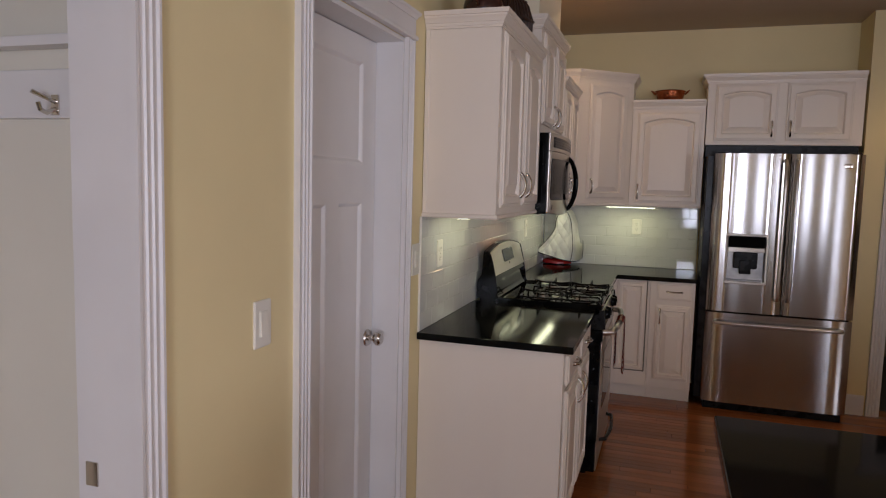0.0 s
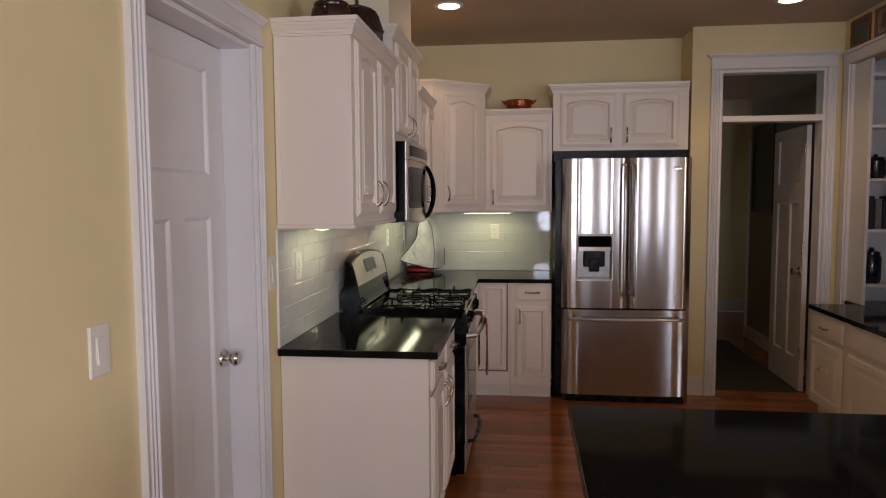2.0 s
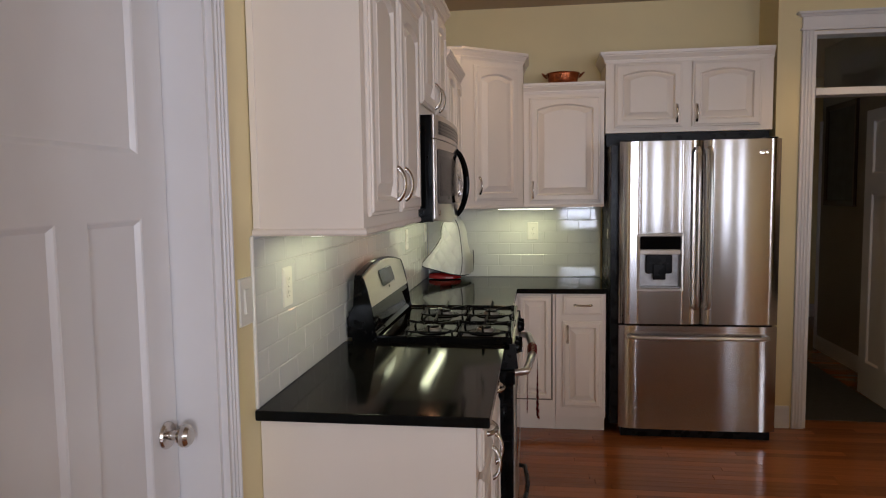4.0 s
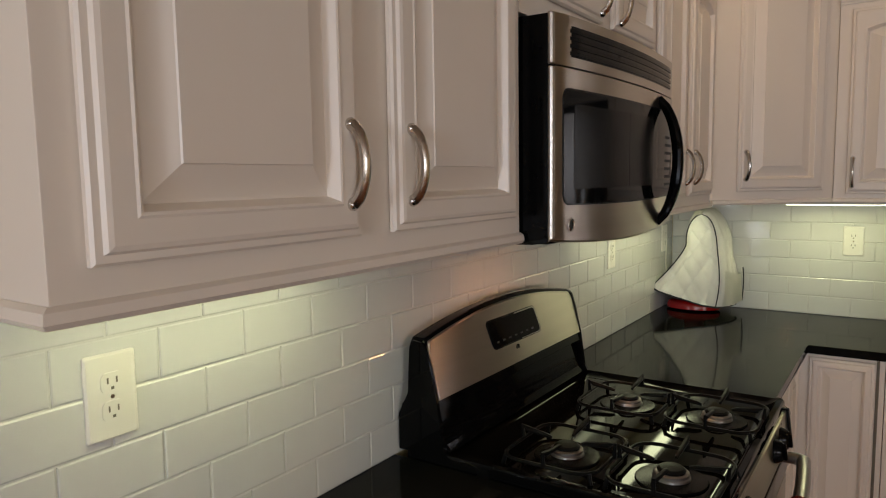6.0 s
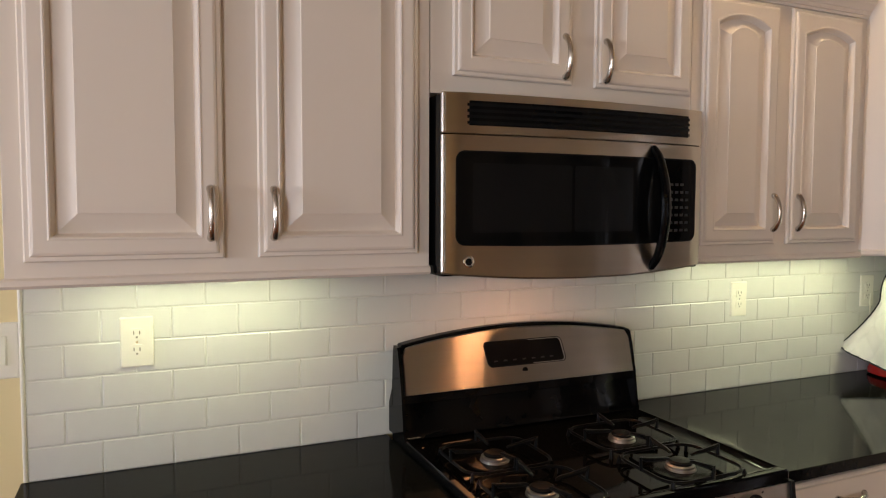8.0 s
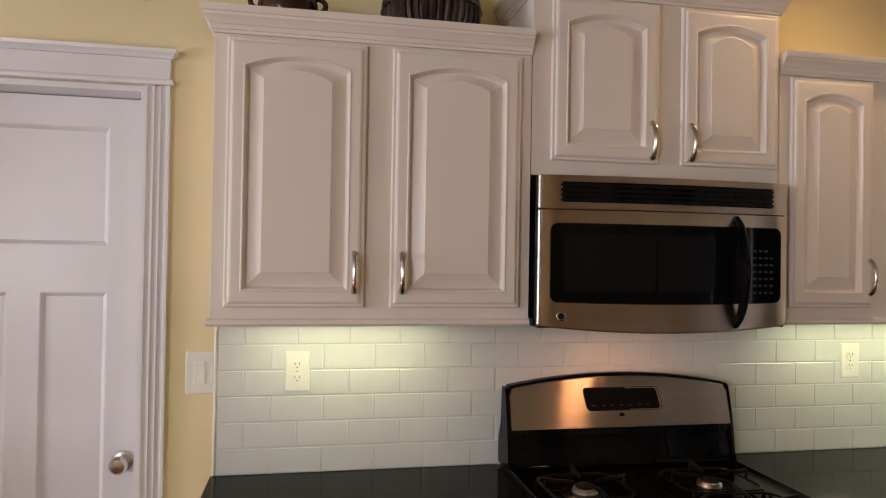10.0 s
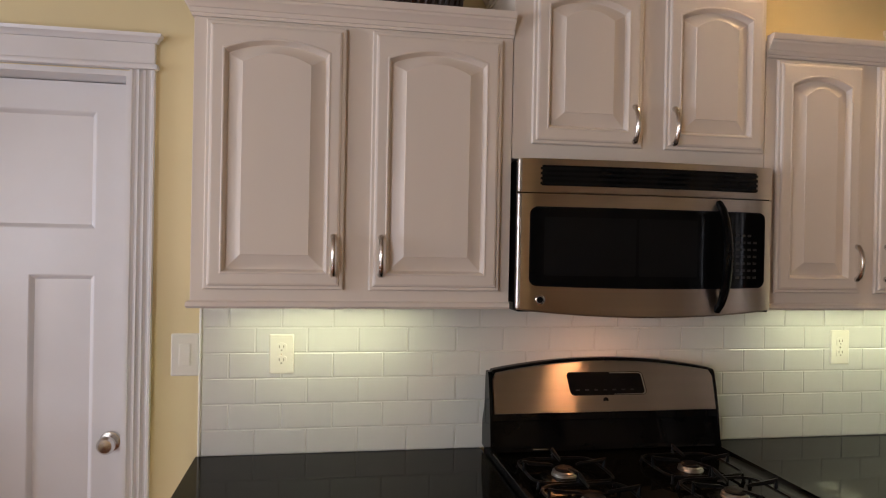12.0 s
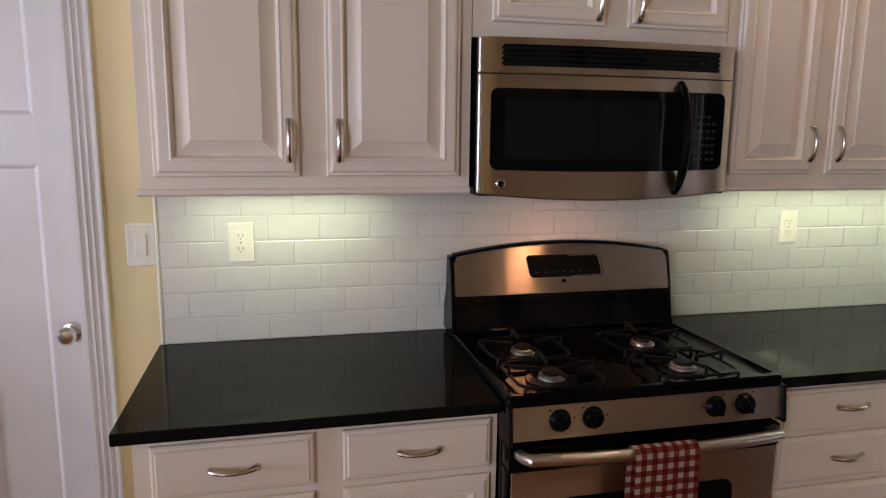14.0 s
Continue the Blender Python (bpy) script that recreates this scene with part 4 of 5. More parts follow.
def towel():
    """A checked towel folded over the oven handle."""
    ya, yb, n, m = 1.157, 1.330, 20, 30
    me_b = bmesh.new()
    uv = me_b.loops.layers.uv.new("UVMap")
    length = [0.0]
    prof = []
    for k in range(m + 1):
        s = k / m
        if s < 0.40:
            prof.append((0.7310, 0.528 + 0.26 * s / 0.40))
        elif s < 0.55:
            a = math.pi * (s - 0.40) / 0.15
            prof.append((0.7535 - 0.0225 * math.cos(a), 0.788 + 0.0205 * math.sin(a)))
        else:
            prof.append((0.776 + 0.004 * (s - 0.55), 0.788 - 0.285 * (s - 0.55) / 0.45))
    for p, q in zip(prof, prof[1:]):
        length.append(length[-1] + math.hypot(q[0] - p[0], q[1] - p[1]))
    grid = []
    for k, (x, z) in enumerate(prof):
        row = []
        hang = max(0.0, 0.768 - z)
        for i in range(n + 1):
            s = i / n
            fold = 0.020 * hang * math.sin(s * 15 + 0.8) + 0.012 * hang * math.sin(s * 33)
            row.append(me_b.verts.new((x + fold * (1 if k > m / 2 else 0.4), ya + (yb - ya) * s + 0.03 * hang * (s - 0.5), z)))
        grid.append(row)
    for k in range(m):
        for i in range(n):
            f = me_b.faces.new((grid[k][i], grid[k][i + 1], grid[k + 1][i + 1], grid[k + 1][i]))
            for lp, (ii, kk) in zip(f.loops, ((i, k), (i + 1, k), (i + 1, k + 1), (i, k + 1))):
                lp[uv].uv = ((yb - ya) * ii / n, length[kk])
    bmesh.ops.solidify(me_b, geom=me_b.faces[:], thickness=0.003)
    return tagged(part("dish_towel", me_b, gingham("red_gingham")), "red and white checked towel hanging on the oven handle", "towel")


towel()


# ---- microwave ----
def microwave():
    y0, w, z0, z1 = 0.862, 0.764, 1.386, 1.806
    t = thing("microwave", pose(0, y0, z0), "stainless steel over-range microwave with a black handle", "microwave")
    h = z1 - z0
    xe = 0.382

    def bow(y):
        s = (y - w / 2) / (w / 2)
        return xe + 0.024 * (1 - s * s)
    part("case", bm_box(0.003, 0.002, 0.0, 0.371, w - 0.002, h - 0.001, 0.003), M_BLACK, t, "gloss black painted case")

    def plate(ya, yb, za, zb, mat, name, parent, back=0.3715, lift=0.0, n=20, label=""):
        pts = [(back, yb), (back, ya)] + [(bow(ya + (yb - ya) * k / n) + lift - (0.006 if k in (0, n) else 0.0), ya + (yb - ya) * k / n) for k in range(n + 1)]
        return part(name, bm_prism(pts, za, zb, 'Z'), mat, parent, label)
    band = plate(0, w, 0.328, h, M_STEEL, "vent_panel", t)
    b = bmesh.new()
    rows = []
    for k in range(33):
        y = w * k / 32
        s = (y - w / 2) / (w / 2)
        zb, xf = 0.006 - 0.020 * (1 - s * s), bow(y) - (0.006 if k in (0, 32) else 0.0)
        rows.append([b.verts.new(p) for p in ((0.3715, y, zb + 0.004), (xf - 0.004, y, zb), (xf, y, zb + 0.004), (xf, y, 0.3245), (0.3715, y, 0.3245))])
    for p, q in zip(rows, rows[1:]):
        for i in range(5):
            b.faces.new((p[i], q[i], q[(i + 1) % 5], p[(i + 1) % 5]))
    b.faces.new(rows[0])
    b.faces.new(rows[-1])
    door = part("door", b, M_STEEL, t, "brushed stainless bowed door")
    part("edge_trim", bm_tube([(xe - 0.006, 0.003, 0.012), (xe - 0.006, 0.003, 0.322)], 0.0065, 12), M_EDGE, door, "bright rounded edge of the door")
    part("edge_trim", bm_tube([(xe - 0.006, 0.003, 0.330), (xe - 0.006, 0.003, h - 0.003)], 0.0065, 12), M_EDGE, band, "bright rounded edge of the vent panel")
    vent = plate(0.034, w - 0.030, 0.346, 0.402, M_BLACK, "vent_opening", band, 0.372, 0.0012)
    for k in range(4):
        plate(0.040, w - 0.036, 0.349 + 0.0135 * k, 0.356 + 0.0135 * k, M_SCREEN, "slat", vent, 0.372, 0.003)

    def patch(ya, yb, za, zb, r, lift, mat, name, parent, label="", sag=0.0):
        b = bmesh.new()
        n = 24
        rows = []
        ks = [r * (1 - math.cos(math.pi / 2 * q / 6)) for q in range(7)]
        ys = [ya + q for q in ks] + [ya + r + (yb - ya - 2 * r) * q / n for q in range(1, n)] + [yb - q for q in reversed(ks)]
        for y in ys:
            e = min(y - ya, yb - y)
            cut = r - math.sqrt(max(0.0, r * r - (r - e) ** 2)) if e < r else 0.0
            s = (y - w / 2) / (w / 2)
            dz = sag * (1 - s * s)
            rows.append([b.verts.new((bow(y) + dx, y, z)) for dx, z in ((-0.004, za + cut - dz), (lift, za + cut - dz + 0.001), (lift, zb - cut - 0.001), (-0.004, zb - cut))])
        for p, q in zip(rows, rows[1:]):
            for i in range(3):
                b.faces.new((p[i], q[i], q[i + 1], p[i + 1]))
        b.faces.new(rows[0])
        b.faces.new(rows[-1])
        return part(name, b, mat, parent, label)
    patch(0.030, w - 0.026, 0.072, 0.290, 0.022, 0.0012, M_SATIN, "window_rim", door, sag=0.006)
    win = patch(0.033, w - 0.029, 0.075, 0.287, 0.020, 0.0020, M_DARKGLASS, "window", door, "dark glass window and keypad", 0.006)
    patch(0.070, 0.330, 0.100, 0.262, 0.006, 0.0024, M_SCREEN, "mesh_screen", win)
    patch(0.338, 0.515, 0.100, 0.262, 0.006, 0.0024, M_SCREEN, "mesh_screen", win)
    for r in range(7):
        for c in range(4):
            if r == 6 and c > 2:
                continue
            y, z = 0.640 + 0.019 * c, 0.098 + 0.020 * r
            part("key", bm_box(bow(y) + 0.0005, y, z, bow(y) + 0.0026, y + 0.011, z + 0.007), M_LEGEND, win)
    pts, rad = [], []
    for k in range(17):
        s = -1 + 2 * k / 16
        pts.append((bow(0.586) - 0.004 + 0.050 * (1 - s * s) ** 0.7, 0.586, 0.160 + 0.152 * s))
        rad.append(0.0135 - 0.003 * s * s)
    part("handle", bm_tube(pts, rad, 12, 1.35), M_BLACK, door, "gloss black bowed handle")
    disc = part("badge", bm_lathe([(0.0005, 0), (0.0135, 0), (0.0135, 0.002), (0.0115, 0.003), (0.0105, 0.0015), (0.0005, 0.0015)], 24, 'X'), M_CHROME, door)
    disc.matrix_basis = pose(bow(0.062), 0.062, 0.034)
    part("badge_face", bm_lathe([(0.0005, 0.001), (0.0085, 0.001), (0.0085, 0.0022), (0.0005, 0.0022)], 20, 'X'), M_SATIN, disc)
    under = part("underside", bm_box(0.02, 0.02, -0.004, 0.33, w - 0.02, 0.0), M_SATIN, t)
    part("lamp_lens", bm_box(0.265, 0.308, -0.007, 0.315, 0.408, -0.0035), M_BULB, under, "glowing warm cooktop lamp")
    for y in (0.06, 0.45):
        part("grease_filter", bm_box(0.05, y, -0.0065, 0.20, y + 0.25, -0.0038), M_ALU, under)


microwave()


# ---- under-cabinet lamps ----
def strip_lamp(m, length, h):
    t = thing("under_cabinet_lamp", m, "slim lit lamp fixed under the wall cabinet", "lamp", "under-cabinet lamps")
    part("housing", bm_box(-length / 2, -0.035, 0.0, length / 2, 0.035, h, 0.002), M_PLATE, t)
    part("diffuser", bm_box(-length / 2 + 0.02, -0.022, -0.003, length / 2 - 0.02, 0.022, 0.0), M_TUBE, t)


strip_lamp(pose(0.15, 0.36, 1.384, 0, 0, 90), 0.56, 0.022)
strip_lamp(pose(0.15, 2.28, 1.384, 0, 0, 90), 0.86, 0.022)
strip_lamp(pose(0.70, 2.78, 1.386), 0.40, 0.028)


def can(x, y):
    t = thing("ceiling_light", pose(x, y, CEIL), "round recessed ceiling light, switched on", "ceiling light", "recessed ceiling lights")
    part("trim_ring", bm_lathe([(0.070, 0.0), (0.072, -0.006), (0.090, -0.006), (0.095, 0.0)], 36), M_TRIM, t)
    part("lens", bm_lathe([(0.0005, -0.0015), (0.069, -0.0015), (0.069, -0.004), (0.0005, -0.006)], 36), M_LED, t, "glowing warm lens")


can(0.50, 1.845)
can(2.66, 2.00)


# ---- switches and sockets ----
def plate(m, kind, label, w=0.075, h=0.122):
    """A wall plate facing local -Y, origin at its middle."""
    t = thing("light_switch" if kind == "switch" else "wall_socket", m, label, "switch" if kind == "switch" else "socket")
    b, rings = bm_loops([[(a, y, c) for a, c in round_rect(-w / 2 + i, -h / 2 + i, w / 2 - i, h / 2 - i, 0.004, 3)] for i, y in ((0, 0), (0, -0.003), (0.003, -0.0058), (0.006, -0.006))])
    b.faces.new(rings[-1])
    part("cover_plate", b, M_PLATE, t)
    if kind == "switch":
        part("rocker_frame", bm_box(-0.0175, -0.0075, -0.034, 0.0175, -0.005, 0.034, 0.001), M_PLATE, t)
        part("rocker", bm_prism([(-0.006, -0.031), (-0.0115, -0.031), (-0.0085, 0.031), (-0.006, 0.031)], -0.0145, 0.0145, 'X'), M_PLATE, t, smooth=False)
    else:
        for dz in (-0.020, 0.020):
            body = part("outlet", bm_prism(round_rect(-0.0165, -0.0145, 0.0165, 0.0145, 0.010), -0.0082, -0.005, 'Y'), M_PLATE, t)
            body.matrix_basis = pose(0, 0, dz)
            for u in (-0.0065, 0.0065):
                part("slot", bm_box(u - 0.0012, -0.0086, -0.001, u + 0.0012, -0.0080, 0.0075), M_SLOT_SHADE, body)
            part("earth_hole", bm_box(-0.0022, -0.0086, -0.0095, 0.0022, -0.0080, -0.0055), M_SLOT_SHADE, body)
        part("screw", bm_lathe([(0.0005, 0.0), (0.003, 0.0), (0.003, 0.0008), (0.0005, 0.0008)], 10, 'Y'), M_NICKEL, t).matrix_basis = pose(0, -0.0062, 0.0)


plate(pose(0.0, -1.180, 1.160, 0, 0, 90), "switch", "white rocker light switch on the yellow wall")
plate(pose(0.0, -0.068, 1.217, 0, 0, 90), "switch", "white rocker light switch beside the tiled wall", 0.082, 0.129)
plate(pose(0.0085, 0.218, 1.218, 0, 0, 90), "socket", "white double wall socket on the tiles")
plate(pose(0.0085, 2.170, 1.226, 0, 0, 90), "socket", "white double wall socket above the corner worktop")
plate(pose(0.0085, 2.850, 1.225, 0, 0, 90), "socket", "white double wall socket behind the covered mixer")
plate(pose(0.746, BACK - 0.0085, 1.226), "socket", "white double wall socket on the back wall tiles")


# ---- covered stand mixer ----
def mixer():
    t = thing("stand_mixer", pose(0.185, 2.765, 0.914), "red stand mixer under a quilted white cover", "stand mixer")
    foot = [(-0.045 + 0.115 * math.cos(a), 0.105 + 0.085 * math.sin(a)) for a in (2 * math.pi * k / 28 for k in range(28))]
    part("base", bm_loft([(foot, 0.0, 1.0), (foot, 0.016, 1.0), (foot, 0.028, 0.94), (foot, 0.036, 0.80)]), M_RED, t, "glossy red enamelled base")
    part("column", bm_box(-0.08, 0.07, 0.03, 0.0, 0.17, 0.12, 0.02, 3), M_RED, t)
    z0, z1 = 0.034, 0.425

    def half(v):
        """Left and right reach at height v of 0..1; the skirt flares to the left."""
        left = 0.050 + 0.145 * max(0.0, 1 - v / 0.62) ** 1.25
        right = 0.080 + 0.022 * math.sin(math.pi * min(1.0, v / 0.8)) * (1 - v) - 0.010 * v
        if v > 0.70:
            c = math.sqrt(max(0.0, 1 - ((v - 0.70) / 0.30) ** 2))
            mid = 0.5 * (right - left)
            left, right = -mid + (left + mid) * c, mid + (right - mid) * c
        return left, right

    def hang(s, v):
        """The hem climbs towards the left."""
        return 0.066 * (1 - s) ** 1.2 * max(0.0, 1 - v) ** 1.4

    n, m, g = 56, 56, 20
    rows = []
    cb = bmesh.new()
    for k in range(n + 1):
        v = k / n
        l, r = half(v)
        zz = z0 + (z1 - z0) * v
        ring = []
        for j in range(m + 1):
            s = j / m
            x = -l + (l + r) * s
            edge = min(1.0, 7 * s, 7 * (1 - s))
            p, q = x * 13 + zz * 9.5, x * 13 - zz * 7.0
            quilt = (abs(math.sin(math.pi * p)) ** 0.45 + abs(math.sin(math.pi * q)) ** 0.45) * 0.5
            fold = 0.007 * math.sin(30 * x + 5 * v) * (1 - v) ** 1.5
            ring.append((x, -0.006 - (0.014 * quilt + 0.020 * math.sin(math.pi * s) * (1 - v) + fold) * edge - 0.022 * (1 - v), zz + hang(s, v)))
        for j in range(1, g):
            s = j / g
            puff = math.sin(math.pi * s)
            quilt = 0.009 * abs(math.sin(5 * math.pi * s)) ** 0.45 + 0.002 * abs(math.sin(9 * math.pi * v + 2 * s)) ** 0.5
            flare = 0.040 * max(0.0, 1 - v / 0.5) ** 0.8 * s
            out = 0.024 * puff ** 0.6 + quilt + flare
            lift = 0.030 * puff ** 0.6 * max(0.0, (v - 0.45) / 0.55)
            ring.append((r + out * (1 - 0.8 * max(0.0, (v - 0.7) / 0.3)), -0.006 - 0.022 * (1 - v) + 0.205 * s, zz + lift - 0.004 * puff * (1 - v)))
        for j in range(m + 1):
            s = 1 - j / m
            x = -l + (l + r) * s
            ring.append((x + 0.030 * max(0.0, 1 - v / 0.5) * s, 0.200, zz + hang(s, v)))
        for j in range(1, 10):
            s = 1 - j / 10
            lift = 0.030 * math.sin(math.pi * s) ** 0.6 * max(0.0, (v - 0.45) / 0.55)
            ring.append((-l - 0.014 * math.sin(math.pi * s) ** 0.6, -0.006 + 0.205 * s, zz + hang(0, v) + lift))
        rows.append([cb.verts.new(p) for p in ring])
    cnt = len(rows[0])
    for a, c in zip(rows, rows[1:]):
        for i in range(cnt):
            cb.faces.new((a[i], a[(i + 1) % cnt], c[(i + 1) % cnt], c[i]))
    bmesh.ops.remove_doubles(cb, verts=cb.verts[:], dist=0.0004)
    # the arch is closed by the puffed strip over the top
    bmesh.ops.holes_fill(cb, edges=[e for e in cb.edges if e.is_boundary and min(v.co.z for v in e.verts) > z1 - 0.02], sides=0)
    cover = part("quilted_cover", cb, M_CLOTH, t, "quilted white cotton cover with black piping")
    path = []
    for k in range(n + 1):
        v = k / n
        l, r = half(v)
        path.append((-l, -0.010 - 0.022 * (1 - v), z0 + (z1 - z0) * v + hang(0, v)))
    for k in range(n, -1, -1):
        v = k / n
        l, r = half(v)
        path.append((r + 0.001, -0.010 - 0.022 * (1 - v), z0 + (z1 - z0) * v))
    part("piping", bm_tube(path, 0.0024, 7), M_PIPING, cover)
    l, r = half(0)
    hem = []
    for k in range(25):
        s = k / 24
        x = -l + (l + r) * s
        hem.append((x, -0.032 - (0.020 * math.sin(math.pi * s) + 0.007 * math.sin(30 * x)) * min(1.0, 7 * s, 7 * (1 - s)) - 0.004, z0 + hang(s, 0) - 0.003))
    for k in range(1, 13):
        s = k / 12
        hem.append((r + 0.026 * math.sin(math.pi * s) ** 0.6 + 0.040 * s, -0.028 + 0.205 * s, z0 - 0.006))
    part("hem_piping", bm_tube(hem, 0.0042, 7), M_PIPING, cover)
    # a soft pocket flap sewn on the side strip
    pb = bmesh.new()
    prow = []
    for k in range(13):
        v = k / 12
        row = []
        for j in range(11):
            s = j / 10
            z = z0 + 0.004 + v * (0.150 - 0.020 * math.sin(math.pi * s))
            base = 0.024 * math.sin(math.pi * (0.08 + 0.84 * s)) ** 0.6 + 0.024 + 0.030 * s * (1 - v * 0.55)
            row.append((r + base + 0.010 * v * math.sin(math.pi * s) + 0.012 * v * s + 0.004 * math.sin(9 * s + 4 * v), -0.020 + 0.205 * s, z))
        prow.append([pb.verts.new(p) for p in row])
    for a, c in zip(prow, prow[1:]):
        for i in range(10):
            pb.faces.new((a[i], a[i + 1], c[i + 1], c[i]))
    bmesh.ops.solidify(pb, geom=pb.faces[:], thickness=0.004)
    bmesh.ops.recalc_face_normals(pb, faces=pb.faces[:])
    part("pocket", pb, M_CLOTH, cover)
    edge = [(r + 0.024 * math.sin(math.pi * 0.92) ** 0.6 + 0.025 + 0.030 * (1 - v * 0.55) + 0.014 * v + 0.006 * math.sin(2.5 * v), 0.186, z0 + 0.150 * v) for v in (k / 12 for k in range(13))]
    part("pocket_piping", bm_tube(edge, 0.0028, 7), M_PIPING, cover)
    part("cord", bm_tube([(-0.06, 0.18, 0.02), (-0.12, 0.16, 0.006), (-0.165, 0.12, 0.06), (-0.172, 0.105, 0.20), (-0.168, 0.10, 0.30)], 0.003, 7), M_PLATE, t, "white power cord")


def bm_loft(sections):
    """Sections of (outline, height, scale about its own middle)."""
    b = bmesh.new()
    rings = []
    for outline, z, k in sections:
        cx = sum(p[0] for p in outline) / len(outline)
        cy = sum(p[1] for p in outline) / len(outline)
        rings.append([b.verts.new((cx + (p[0] - cx) * k, cy + (p[1] - cy) * k, z)) for p in outline])
    for a, c in zip(rings, rings[1:]):
        for i in range(len(a)):
            b.faces.new((a[i], a[(i + 1) % len(a)], c[(i + 1) % len(a)], c[i]))
    b.faces.new(rings[0])
    b.faces.new(rings[-1])
    return b


mixer()


# ---- things on top of the cabinets ----
def bowl():
    t = thing("copper_bowl", pose(0.945, 2.80, 2.1675), "hammered copper bowl with two small handles", "bowl")
    part("bowl", bm_lathe([(0.0005, 0.0), (0.075, 0.0), (0.082, 0.006), (0.096, 0.050), (0.104, 0.086), (0.112, 0.092), (0.110, 0.095), (0.100, 0.089), (0.092, 0.050), (0.076, 0.010), (0.0005, 0.008)], 40), M_COPPER, t)
    for s in (-1, 1):
        part("handle", bm_tube([(s * 0.104, -0.026, 0.072), (s * 0.124, -0.026, 0.090), (s * 0.134, 0.0, 0.100), (s * 0.124, 0.026, 0.090), (s * 0.104, 0.026, 0.072)], 0.005, 8), M_COPPER, t)


bowl()


def crock():
    t = thing("lidded_pot", pose(0.19, 0.178, 2.1995), "brown glazed lidded pot with two loop handles", "pot")
    part("pot", bm_lathe([(0.0005, 0.0), (0.062, 0.0), (0.076, 0.02), (0.086, 0.06), (0.080, 0.092), (0.070, 0.100), (0.072, 0.108), (0.0005, 0.108)], 36), M_POT, t)
    part("lid", bm_lathe([(0.0005, 0.108), (0.074, 0.108), (0.070, 0.118), (0.040, 0.134), (0.012, 0.140), (0.010, 0.150), (0.016, 0.162), (0.010, 0.170), (0.0005, 0.171)], 36), M_POT, t)
    for s in (-1, 1):
        part("handle", bm_tube([(0, s * (0.076 + 0.028 * math.cos(radians(a))), 0.082 + 0.021 * math.sin(radians(a))) for a in range(100, -101, -20)], 0.0075, 10), M_POT, t)


crock()


def basket():
    t = thing("wicker_basket", pose(0.172, 0.590, 2.1995), "dark woven basket with a twig handle", "basket")
    body = [(0.082, 0.0), (0.120, 0.010), (0.136, 0.06), (0.138, 0.11), (0.122, 0.165), (0.100, 0.195)]
    part("liner", bm_lathe([(0.0005, 0.004)] + [(r - 0.008, z) for r, z in body] + [(0.088, 0.194), (0.090, 0.03), (0.0005, 0.02)], 36), M_WICKER, t)
    n = 40
    for k in range(n):
        a = 2 * math.pi * k / n
        pts = [((r + 0.002 * math.sin(7 * z * 40 + k * 3.1)) * math.cos(a + 0.25 * z * math.sin(k)), (r + 0.001) * math.sin(a + 0.25 * z * math.sin(k)), z) for r, z in body]
        part("stake", bm_tube(pts, 0.0085, 5), M_WICKER, t)
    for z, r in ((0.012, 0.122), (0.100, 0.143), (0.190, 0.106)):
        b = bmesh.new()
        join(b, bm_tube([((r + 0.004 * math.sin(9 * a)) * math.cos(a), (r + 0.004 * math.sin(9 * a)) * math.sin(a), z + 0.003 * math.sin(5 * a)) for a in (2 * math.pi * k / 40 for k in range(41))], 0.008, 6))
        part("woven_band", b, M_WICKER, t)
    part("handle", bm_tube([(-0.02, -0.105, 0.16), (-0.025, -0.125, 0.24), (-0.02, -0.085, 0.33), (-0.01, 0.0, 0.37), (0.0, 0.085, 0.33), (0.0, 0.110, 0.24), (0.0, 0.100, 0.16)], [0.008, 0.009, 0.010, 0.010, 0.009, 0.009, 0.008], 8), M_WICKER, t)


basket()


